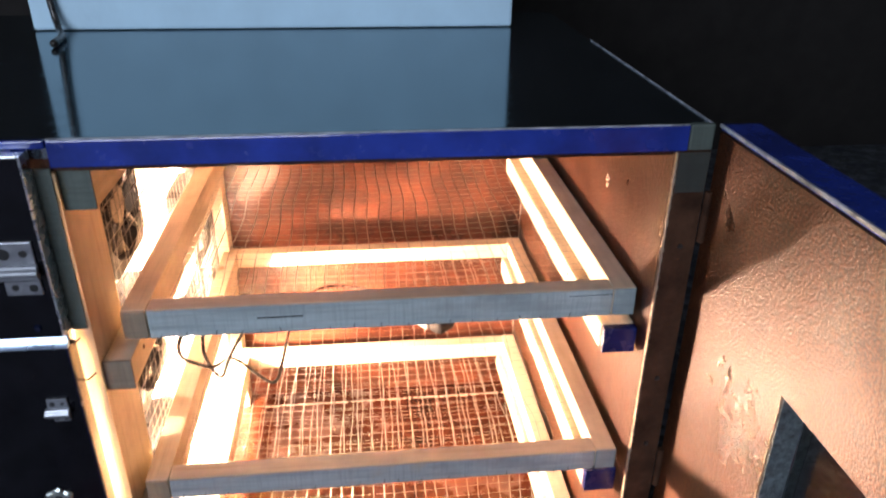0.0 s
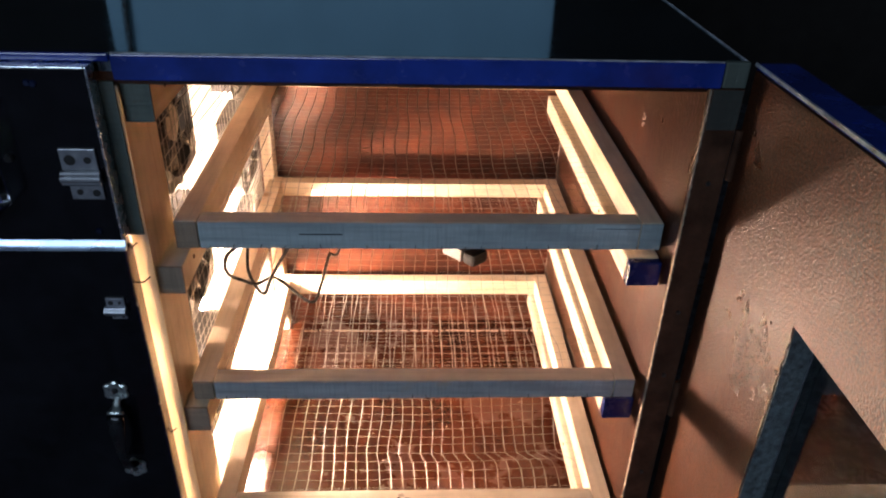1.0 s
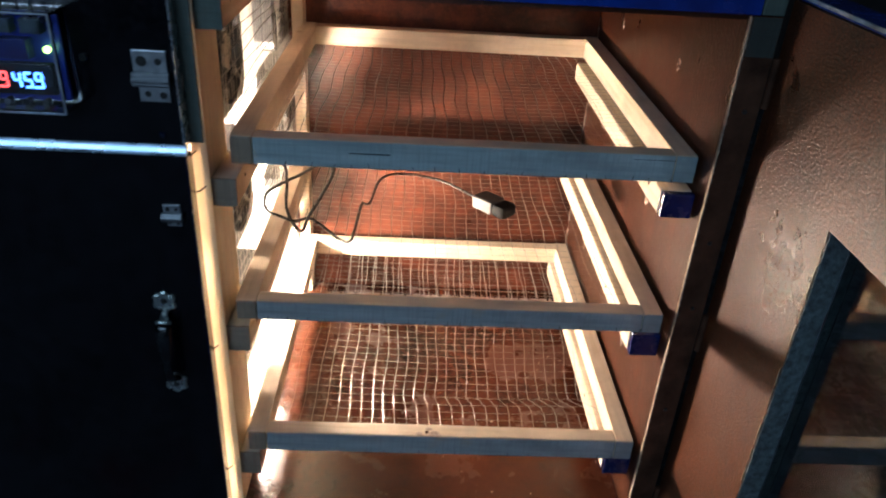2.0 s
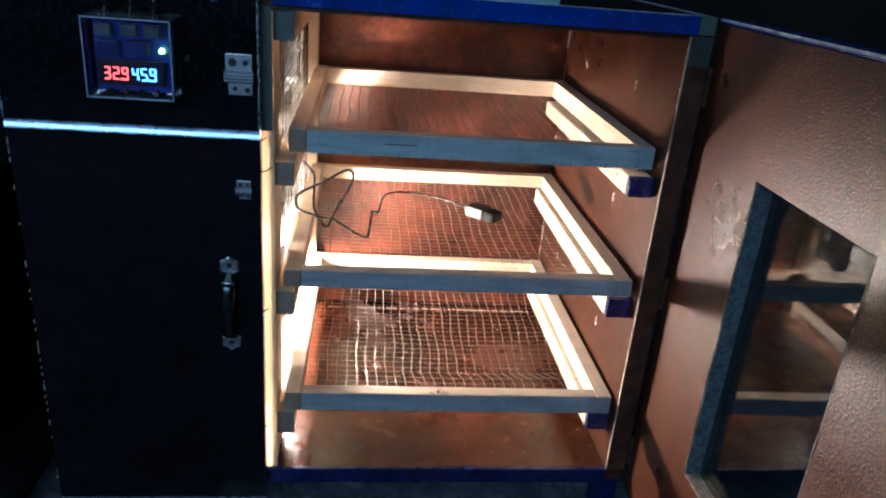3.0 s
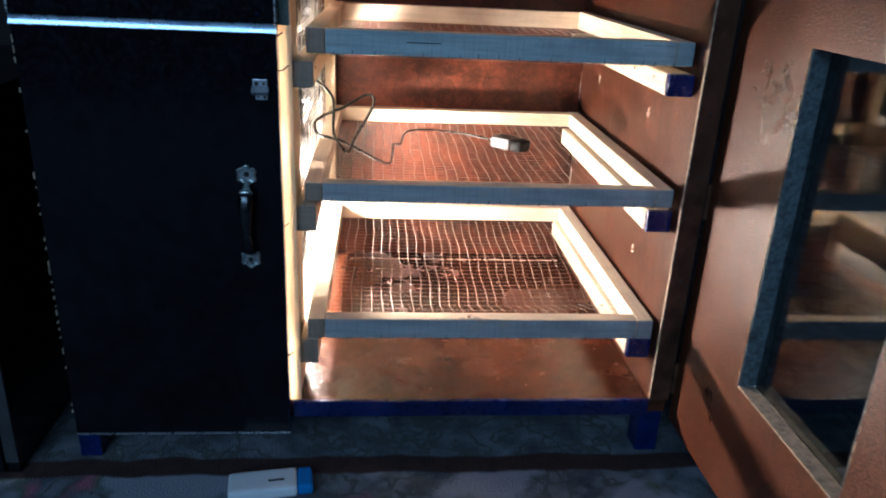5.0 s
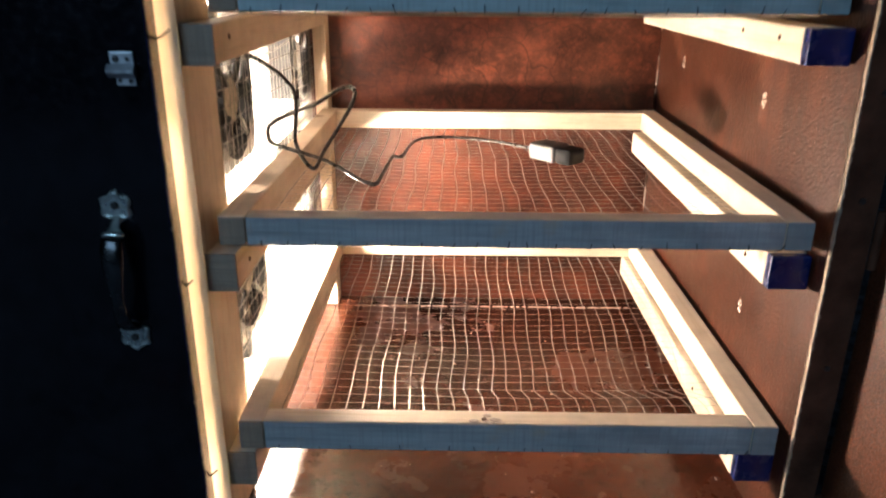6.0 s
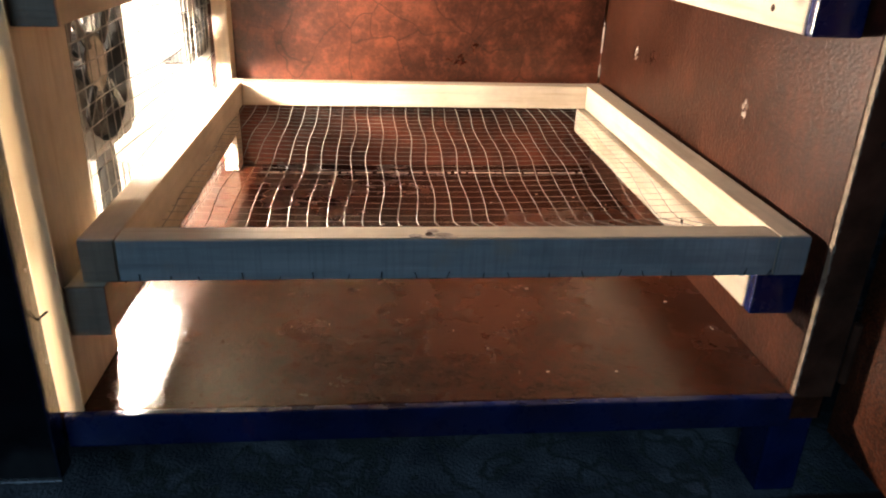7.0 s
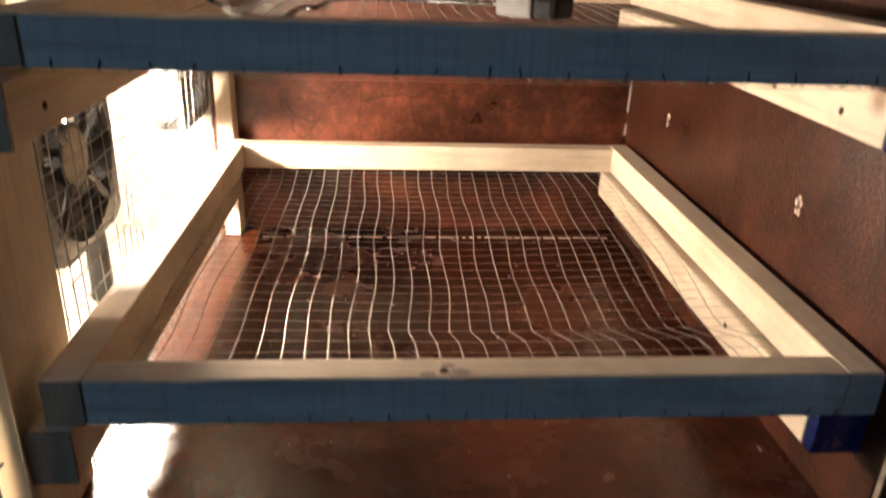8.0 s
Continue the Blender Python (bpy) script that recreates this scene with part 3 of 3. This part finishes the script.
for i in range(46):
    x = 0.06 + i * 0.01
    box(bm, x, x + rng.uniform(0.004, 0.011), 0.545 + rng.uniform(-0.001, 0.001), 0.5475 + rng.uniform(0, 0.0015), 0.0998, 0.1009)
tagged(part("floor_seam", bm, chip_pale, cab, "pale glue line across the floor panel"), kind="stuff")
bm = bmesh.new()
for i in range(34):
    x, y = rng.uniform(0.1, 0.52), rng.uniform(0.02, 0.5)
    box(bm, x, x + rng.uniform(0.001, 0.0035), y, y + rng.uniform(0.001, 0.003), 0.0999, 0.1007)
tagged(part("crumbs", bm, chip_pale, cab, "crumbs and sawdust on the floor panel"), kind="stuff")
for y, z in ((0, 0.539), (0, 0.453), (0, 0.69), (0, 0.3)):
    bm = bmesh.new()
    rod(bm, (0.552, -0.004, z), (0.552, -0.0055, z), 0.0025, 8)
    part("screw", bm, black_plastic, cab, "dark screw head")

# ---- open door with its glazed window ----
D0, D1 = 0.5725, 0.607
WY0, WY1, WZ0, WZ1 = -0.39, -0.172, 0.23, 0.644
door = part("door", boxes((D0, D1, -0.57, WY0, 0.066, 0.8), (D0, D1, WY1, -0.002, 0.066, 0.8), (D0, D1, WY0, WY1, 0.066, WZ0), (D0, D1, WY0, WY1, WZ1, 0.8)),
            film_door, cab, "open brown door with a window")
part("outer_skin", boxes((D1 + 0.0002, D1 + 0.0014, -0.57, WY0, 0.066, 0.8), (D1 + 0.0002, D1 + 0.0014, WY1, -0.002, 0.066, 0.8), (D1 + 0.0002, D1 + 0.0014, WY0, WY1, 0.066, WZ0), (D1 + 0.0002, D1 + 0.0014, WY0, WY1, WZ1, 0.8)), black_film, door, "black outer film")
part("edge_trim", boxes((D0 + 0.001, D1 + 0.0015, -0.571, 0.0, 0.801, 0.806), bevel=0.001), blue_paint, door, "blue painted top edge")
part("edge_trim", boxes((D0 - 0.0006, D0 + 0.0008, -0.571, 0.0, 0.8035, 0.8066)), edge_pale, door, "thin bright edge")
part("reveal", boxes((D0 + 0.0006, D1 - 0.001, WY1 - 0.0018, WY1 + 0.0002, WZ0, WZ1)), reveal_paint, door, "blue-grey painted window reveal")
part("reveal", boxes((D0 + 0.0006, D1 - 0.001, WY0 - 0.0002, WY0 + 0.0018, WZ0, WZ1)), reveal_paint, door, "blue-grey painted window reveal")
part("sill", boxes((D0 + 0.0006, D1 - 0.001, WY0 + 0.002, WY1 - 0.002, WZ0 - 0.0002, WZ0 + 0.0018)), edge_raw, door, "pale dusty sill")
part("pane", boxes((0.594, 0.597, WY0 + 0.002, WY1 - 0.002, WZ0 + 0.002, WZ1 - 0.0002)), glass, door, "dark tinted glass pane")
for y, z in ((WY1, WZ0), (WY0, WZ0)):
    bm = bmesh.new()
    for i in range(40):
        zz = WZ0 + (WZ1 - WZ0) * rng.random()
        yy = WY1 + 0.0006 if y == WY1 else WY0 - 0.0016
        box(bm, D0 - 0.0006, D0 + 0.0012, yy, yy + 0.001, zz, zz + rng.uniform(0.003, 0.016))
    tagged(part("chipped_edge", bm, edge_raw, door, "pale chipped window edge"), kind="stuff")
for z in (0.14, 0.42, 0.72):
    bm = bmesh.new()
    rod(bm, (0.5695, -0.006, z - 0.025), (0.5695, -0.006, z + 0.025), 0.0035, 10)
    part("hinge", bm, edge_brown, door, "dark steel hinge knuckle")

# ---- the three egg trays ----


def egg_tray(zs, zt, y0, x0, x1, label, paint, bent=0.0):
    """A pine frame with a painted front and a sagging wire mesh stapled underneath."""
    rg = random.Random(int(zs * 1000))
    w = 0.0235
    y1 = y0 + 0.546
    tray = thing("egg_tray", ((x0 + x1) / 2, y0 + 0.27, zs), label, "egg tray", "slide-out trays of the incubator")
    part("side_bar", boxes((x0, x0 + w, y0 + 0.002, y1, zs, zt), bevel=0.0012), pine_y, tray)
    part("side_bar", boxes((x1 - w, x1, y0 + 0.002, y1, zs, zt), bevel=0.0012), pine_y, tray)
    part("back_bar", boxes((x0 + w + 0.0003, x1 - w - 0.0003, y1 - w, y1 - 0.001, zs, zt - 0.0005), bevel=0.0012), pine_x, tray)
    front = part("front_bar", boxes((x0 + w + 0.0005, x1 - w - 0.0005, y0 + 0.002, y0 + w, zs, zt - 0.0003), bevel=0.0012), pine_x, tray)
    part("paint_face", boxes((x0 + w + 0.0012, x1 - w - 0.0012, y0, y0 + 0.0022, zs + 0.0008, zt - 0.0008), bevel=0.0006), paint, front, "grey-blue painted front")
    part("end_face", boxes((x0 + 0.0006, x0 + w - 0.0004, y0, y0 + 0.0022, zs + 0.0006, zt - 0.0006), bevel=0.0006), grey_end, tray, "grey end grain")
    part("end_face", boxes((x1 - w + 0.0004, x1 - 0.0006, y0, y0 + 0.0022, zs + 0.0006, zt - 0.0006), bevel=0.0006), paint, tray, "grey-blue painted end")
    bm = bmesh.new()
    step = 0.0165
    ys = np.linspace(y0 + 0.006, y1 - 0.006, 34)

    def sag(x, y):
        u, v = (x - x0) / (x1 - x0), (y - y0) / (y1 - y0)
        return -0.0012 - 0.006 * math.sin(math.pi * u) * math.sin(math.pi * v)

    def drift(x, y):
        u, v = (x - x0) / (x1 - x0), (y - y0) / (y1 - y0)
        fold = min(1.0, max(0.0, (1 - v) / 0.78)) if v > 0.22 else max(0.0, 1 - (0.22 - v) / 0.05)
        return 0.042 * bent * max(0, u - 0.32) * fold ** 2 + 0.0014 * math.sin(v * 19 + u * 9)

    n = int((x1 - x0 - 0.014) / step)
    for i in range(n + 1):
        x = x0 + 0.007 + i * step
        ph = rg.uniform(0, 6)
        tube(bm, [(min(x1 - 0.004, x - drift(x, y) + 0.0008 * math.sin(ph + y * 30)), y, zs + sag(x, y)) for y in ys], 0.0004, 4)
    n = int((y1 - y0 - 0.014) / step)
    xs = np.linspace(x0 + 0.004, x1 - 0.004, 22)
    for i in range(n + 1):
        y = y0 + 0.007 + i * step
        ph = rg.uniform(0, 6)
        tube(bm, [(x, y + 0.0012 * math.sin(ph + x * 21), zs + sag(x, y) - 0.0011) for x in xs], 0.00022, 4)
    part("wire_mesh", bm, wire, tray, "galvanised welded wire mesh")
    for i in range(20):
        x = x0 + 0.035 + i * 0.0235 + rg.uniform(-0.004, 0.004)
        bm = bmesh.new()
        d = rg.uniform(-0.003, 0.004)
        tube(bm, [(x, y0 + 0.004, zs - 0.001), (x + d * 0.4, y0 - 0.0006, zs + 0.0012), (x + d, y0 - 0.0007, zs + rg.uniform(0.003, 0.007))], 0.0005, 4)
        part("staple", bm, black_plastic, tray, "clipped wire end")
    return tray


t3 = egg_tray(0.1965, 0.2272, 0.012, 0.0215, 0.5295, "pine egg tray with wire mesh, knotted grey-blue front", grey_paint, 1.0)
t2 = egg_tray(0.402, 0.428, 0.016, 0.021, 0.5295, "pine egg tray with wire mesh, stained grey-blue front", grey_paint, 0.15)
t1 = egg_tray(0.594, 0.6255, 0.032, 0.026, 0.5325, "pine egg tray with wire mesh, cracked grey-blue front", blue_grey_paint, 0.1)
bm = bmesh.new()
rk = random.Random(9)
for k in range(9):
    ball(bm, (0.257 + rk.uniform(-0.016, 0.016), 0.02 + rk.uniform(-0.006, 0.008), 0.227), rk.uniform(0.0015, 0.004), (1.6, 1, 0.12), 8, 5)
tagged(part("bruise", bm, chip_pale, t3, "pale splintered bruise beside a knot"), kind="stuff")
bm = bmesh.new()
rod(bm, (0.254, 0.021, 0.2269), (0.254, 0.021, 0.2275), 0.0026, 10)
part("knot", bm, edge_brown, t3, "small dark knot")
part("crack", boxes((0.153, 0.197, 0.0314, 0.0322, 0.6113, 0.6125)), black_plastic, t1, "dark crack in the front")
part("crack", boxes((0.462, 0.508, 0.0314, 0.0322, 0.6195, 0.6199)), black_plastic, t1, "dark crack in the front")

# ---- heater chamber: fans and bulbs ----


def fan(y, z, x, label):
    f = thing("fan", (x, y, z - 0.066), label, "fan", "fans of the heater chamber")
    h, r = 0.066, 0.061
    bm = bmesh.new()
    ring = []
    n = 40
    for dx in (-0.03, 0.0):
        outer, inner = [], []
        for k in range(n):
            a = k * math.tau / n
            c, s = math.cos(a), math.sin(a)
            q = h / max(abs(c), abs(s))
            q = min(q, h * 1.3)
            outer.append(bm.verts.new((x + dx, y + q * c, z + q * s)))
            inner.append(bm.verts.new((x + dx, y + r * c, z + r * s)))
        ring.append((outer, inner))
    (o1, i1), (o2, i2) = ring
    for k in range(n):
        j = (k + 1) % n
        bm.faces.new((o1[k], o1[j], i1[j], i1[k]))
        bm.faces.new((o2[k], i2[k], i2[j], o2[j]))
        bm.faces.new((o1[k], o2[k], o2[j], o1[j]))
        bm.faces.new((i1[k], i1[j], i2[j], i2[k]))
    part("frame", bm, black_plastic, f, "square black fan frame")
    bm = bmesh.new()
    rod(bm, (x - 0.026, y, z), (x - 0.004, y, z), 0.025, 24)
    hub = part("hub", bm, black_plastic, f)
    bm = bmesh.new()
    rod(bm, (x - 0.004, y, z), (x - 0.0035, y, z), 0.0215, 24)
    part("sticker", bm, hub_label, hub, "worn beige sticker")
    for k in range(7):
        bm = bmesh.new()
        a0 = k * math.tau / 7 + z * 5
        rows = []
        for i in range(6):
            rr = 0.024 + i * 0.0071
            row = []
            for q in range(4):
                a = a0 + 0.28 * i / 5 + (q / 3 - 0.5) * (0.75 - 0.03 * i)
                for dx in (0.0, 0.0012):
                    row.append(bm.verts.new((x - 0.022 + 0.016 * q / 3 + dx, y + rr * math.cos(a), z + rr * math.sin(a))))
            rows.append(row)
        for a, b in zip(rows, rows[1:]):
            for q in range(3):
                bm.faces.new((a[2 * q], a[2 * q + 2], b[2 * q + 2], b[2 * q]))
                bm.faces.new((a[2 * q + 1], b[2 * q + 1], b[2 * q + 3], a[2 * q + 3]))
        part("blade", bm, grey_blade, f, "", True)
    for k in range(4):
        bm = bmesh.new()
        a = math.pi / 4 + k * math.pi / 2
        rod(bm, (x - 0.003, y + 0.022 * math.cos(a), z + 0.022 * math.sin(a)), (x - 0.003, y + 0.063 * math.cos(a), z + 0.063 * math.sin(a)), 0.003, 6)
        part("strut", bm, black_plastic, f)
    return f


for z, z_rear in ((0.312, 0.326), (0.502, 0.506), (0.676, 0.668)):
    fan(0.175, z, -0.001, "square black cooling fan behind wire mesh")
    fan(0.515, z_rear, -0.001, "square black cooling fan behind wire mesh")


def bulb(x, y, z, glow, r=0.0135, stem=0.075):
    b = thing("heat_bulb", (x, y, z - stem), "glowing warm bulb in a black holder, unseen behind mesh", "light bulb", "bulbs of the heater chamber")
    bm = bmesh.new()
    ball(bm, (x, y, z), r, (1, 1, 1.1), 18, 14)
    part("globe", bm, glow, b, "glowing glass globe", True)
    bm = bmesh.new()
    rod(bm, (x, y, z - stem), (x, y, z - 1.06 * r), 0.012, 16, 0.009)
    part("holder", bm, black_plastic, b, "black lamp holder")


bulb(-0.078, 0.365, 0.287, bulb_main, 0.017, 0.182)
bulb(-0.078, 0.365, 0.6, bulb_top, 0.012, 0.09)
# three unseen bulbs added to light the thin front strip from behind
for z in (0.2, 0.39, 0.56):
    bulb(-0.2, 0.06, z, bulb_fill, 0.012, 0.07)

# ---- probe with its cable on the middle tray ----
probe = thing("sensor_probe", (0.34, 0.33, 0.402), "pale grey sensor probe with black cap on a cable", "sensor")
m = pose(0.353, 0.33, 0.4135, 0, 0, -46)
bm = bmesh.new()
box(bm, -0.034, 0.006, -0.0165, 0.0165, -0.0105, 0.0105, 0.003)
for k in range(4):
    box(bm, -0.027 + 0.006 * k, -0.0245 + 0.006 * k, -0.011, 0.011, 0.0102, 0.0111)
bm.transform(m)
body = part("body", bm, probe_grey, probe)
bm = bmesh.new()
box(bm, 0.0062, 0.031, -0.0162, 0.0162, -0.0102, 0.0102, 0.006)
bm.transform(m)
part("cap", bm, cap_black, probe, "black cap")
way = [(-0.06, 0.25, 0.56), (0.01, 0.24, 0.534), (0.043, 0.24, 0.506), (0.047, 0.24, 0.48), (0.049, 0.22, 0.446), (0.07, 0.2, 0.424), (0.08, 0.22, 0.44),
       (0.11, 0.25, 0.49), (0.1, 0.27, 0.502), (0.063, 0.26, 0.483), (0.045, 0.25, 0.477), (0.02, 0.23, 0.466), (0.023, 0.21, 0.451),
       (0.044, 0.2, 0.446), (0.063, 0.2, 0.44), (0.08, 0.245, 0.42), (0.131, 0.208, 0.405), (0.141, 0.247, 0.406), (0.145, 0.33, 0.406),
       (0.157, 0.335, 0.406), (0.17, 0.43, 0.406), (0.208, 0.455, 0.406), (0.272, 0.43, 0.407), (0.33, 0.354, 0.412)]
bm = bmesh.new()
tube(bm, smooth_line(way, 7), 0.0024, 8)
part("cable", bm, cable_black, probe, "black looped cable", True)

# ---- thermostat on the control panel ----
th = thing("thermostat", (-0.152, F, 0.665), "clear acrylic cased thermostat with red and blue digits", "thermostat")
th.location += Vector((0.007, 0, 0.002)) * S
X0, X1, Z0, Z1 = -0.202, -0.104, 0.669, 0.76
case = part("case_front", boxes((X0, X1, -0.0505, -0.0475, Z0, Z1), bevel=0.001), acrylic, th, "clear acrylic cover")
for r in ((X0, X0 + 0.003, -0.0473, -0.0190, Z0, Z1), (X1 - 0.003, X1, -0.0473, -0.0190, Z0, Z1),
          (X0 + 0.0032, X1 - 0.0032, -0.0473, -0.0190, Z0, Z0 + 0.003), (X0 + 0.0032, X1 - 0.0032, -0.0473, -0.0190, Z1 - 0.003, Z1)):
    part("case_side", boxes(r), acrylic, th)
for r in ((X0, X0 + 0.0016, -0.0522, -0.0506, Z0, Z1), (X1 - 0.0016, X1, -0.0522, -0.0506, Z0, Z1),
          (X0 + 0.0017, X1 - 0.0017, -0.0522, -0.0506, Z0, Z0 + 0.0016), (X0 + 0.0017, X1 - 0.0017, -0.0522, -0.0506, Z1 - 0.0016, Z1)):
    part("case_edge", boxes(r, bevel=0.0004), edge_gleam, th, "pale bar painting the gleam along the cover's edge")
part("circuit_board", boxes((X0 + 0.006, X1 - 0.006, -0.0275, -0.0255, Z0 + 0.006, Z1 - 0.006)), board_glow, th, "circuit board, the digits' blue glow in its colour")
for x in (-0.178, -0.146):
    part("relay", boxes((x - 0.013, x + 0.013, -0.0405, -0.0276, 0.716, 0.734), bevel=0.001), relay_blue, th, "blue relay")
for x in (-0.182, -0.154, -0.128):
    part("terminal", boxes((x - 0.009, x + 0.009, -0.0395, -0.0276, 0.739, 0.752), bevel=0.001), terminal, th, "screw terminal")
    bm = bmesh.new()
    tube(bm, smooth_line([(x, -0.0325, 0.752), (x + 0.002, -0.0315, 0.772), (x + 0.006, -0.0265, 0.79), (x + 0.008, -0.0205, 0.805)], 4), 0.0013, 5)
    part("lead", bm, cable_black, th, "dark lead wire")
part("display", boxes((-0.193, -0.117, -0.0355, -0.0276, 0.682, 0.711), bevel=0.001), black_plastic, th, "dark digit display")
for i in range(4):
    bm = bmesh.new()
    x = -0.181 + i * 0.0175
    rod(bm, (x, -0.0275, 0.6745), (x, -0.0355, 0.6745), 0.0032, 10)
    part("button", bm, black_plastic, th, "small black button")
for x, z in ((X0 + 0.005, Z0 + 0.005), (X1 - 0.005, Z0 + 0.005), (X0 + 0.005, Z1 - 0.005), (X1 - 0.005, Z1 - 0.005)):
    bm = bmesh.new()
    rod(bm, (x, -0.0505, z), (x, -0.0530, z), 0.003, 10)
    part("screw", bm, navy, th, "small dark screw")
for x, z, mt, lb in ((-0.189, 0.727, led_red, "lit red indicator"), (-0.119, 0.724, led_green, "lit green indicator")):
    bm = bmesh.new()
    ball(bm, (x, -0.0325, z), 0.0034)
    part("indicator", bm, mt, th, lb, True)
bm = bmesh.new()
rod(bm, (-0.094, -0.0185, 0.715), (-0.094, -0.0225, 0.715), 0.0035, 10)
part("knob", bm, black_plastic, th, "small black knob beside the case")
SEGS = {"3": "abgcd", "2": "abged", "9": "abcdfg", "4": "fgbc", "5": "afgcd"}


def digit(ch, x, z, w, h, dot=False):
    t, y0, y1 = 0.0017, -0.0366, -0.0357
    at = {"a": (x, x + w, z + h - t, z + h), "g": (x, x + w, z + h / 2 - t / 2, z + h / 2 + t / 2), "d": (x, x + w, z, z + t),
          "f": (x - t / 2, x + t / 2, z + h / 2 + 0.0009, z + h - 0.0009), "b": (x + w - t / 2, x + w + t / 2, z + h / 2 + 0.0009, z + h - 0.0009),
          "e": (x - t / 2, x + t / 2, z + 0.0009, z + h / 2 - 0.0009), "c": (x + w - t / 2, x + w + t / 2, z + 0.0009, z + h / 2 - 0.0009)}
    bm = bmesh.new()
    for s in SEGS[ch]:
        a = at[s]
        box(bm, a[0], a[1], y0, y1, a[2], a[3])
    if dot:
        box(bm, x + w + 0.0018, x + w + 0.0036, y0, y1, z, z + 0.002)
    return bm


for i, (ch, dot) in enumerate((("3", False), ("2", True), ("9", False), ("4", False), ("5", True), ("9", False))):
    part("digit", digit(ch, -0.1845 + i * 0.0099 + (0.002 if i > 2 else 0), 0.6885, 0.0058, 0.0148, dot), seg_red if i < 3 else seg_blue, th, "lit red digit" if i < 3 else "lit blue digit")

# ---- white box on the incubator, with a cable over it ----
wb = thing("white_box", (0.153, 0.56, 0.8065), "white polystyrene box standing on the incubator", "box")
part("body", boxes((-0.17, 0.479, 0.474, 0.61, 0.807, 1.25), bevel=0.004), white_box, wb)
cb = thing("hanging_cable", (-0.11, 0.45, 0.8065), "dark cable hanging down the white box", "cable")
bm = bmesh.new()
tube(bm, smooth_line([(-0.15, 0.468, 1.24), (-0.148, 0.466, 1.05), (-0.143, 0.466, 0.92), (-0.137, 0.464, 0.84), (-0.128, 0.45, 0.8115), (-0.112, 0.41, 0.811), (-0.105, 0.36, 0.811)], 6), 0.0045, 8)
part("cord", bm, cable_black, cb, "", True)

# ---- second cabinet beside it ----
nb = thing("black_cabinet", (-0.7, 0.25, 0.0), "low black cabinet with metal handles beside the incubator", "cabinet")
part("carcass", boxes((-1.0, -0.386, -0.03, 0.5, 0.0, 0.53), bevel=0.002), black_film, nb)
part("edging", boxes((-0.402, -0.384, -0.034, -0.0305, 0.02, 0.53), bevel=0.001), edge_grey, nb, "worn grey edge")
for z in (0.375, 0.105):
    part("drawer", boxes((-0.98, -0.404, -0.036, -0.0305, z - 0.1, z + 0.13), bevel=0.002), black_film, nb, "black drawer front")
    bm = bmesh.new()
    rod(bm, (-0.5, -0.045, z), (-0.41, -0.045, z), 0.006, 12)
    rod(bm, (-0.49, -0.036, z), (-0.49, -0.045, z), 0.004, 8)
    rod(bm, (-0.42, -0.036, z), (-0.42, -0.045, z), 0.004, 8)
    part("handle", bm, chrome, nb, "metal bar handle")

# ---- small device on the carpet ----
dv = thing("handheld_device", (-0.03, -0.07, 0.0), "small white and blue plastic device lying on the carpet", "device")
m = pose(-0.03, -0.075, 0.0, 0, 0, 8)
bm = bmesh.new()
box(bm, -0.055, 0.04, -0.022, 0.022, 0.0005, 0.019, 0.005)
bm.transform(m)
part("body", bm, plastic_white, dv)
bm = bmesh.new()
box(bm, 0.0402, 0.062, -0.021, 0.021, 0.001, 0.0185, 0.005)
bm.transform(m)
part("end_cap", bm, plastic_blue, dv, "blue end cap")
bm = bmesh.new()
box(bm, 0.0, 0.022, -0.006, -0.002, 0.0188, 0.0195)
bm.transform(m)
part("slot", bm, black_plastic, dv, "dark slot")
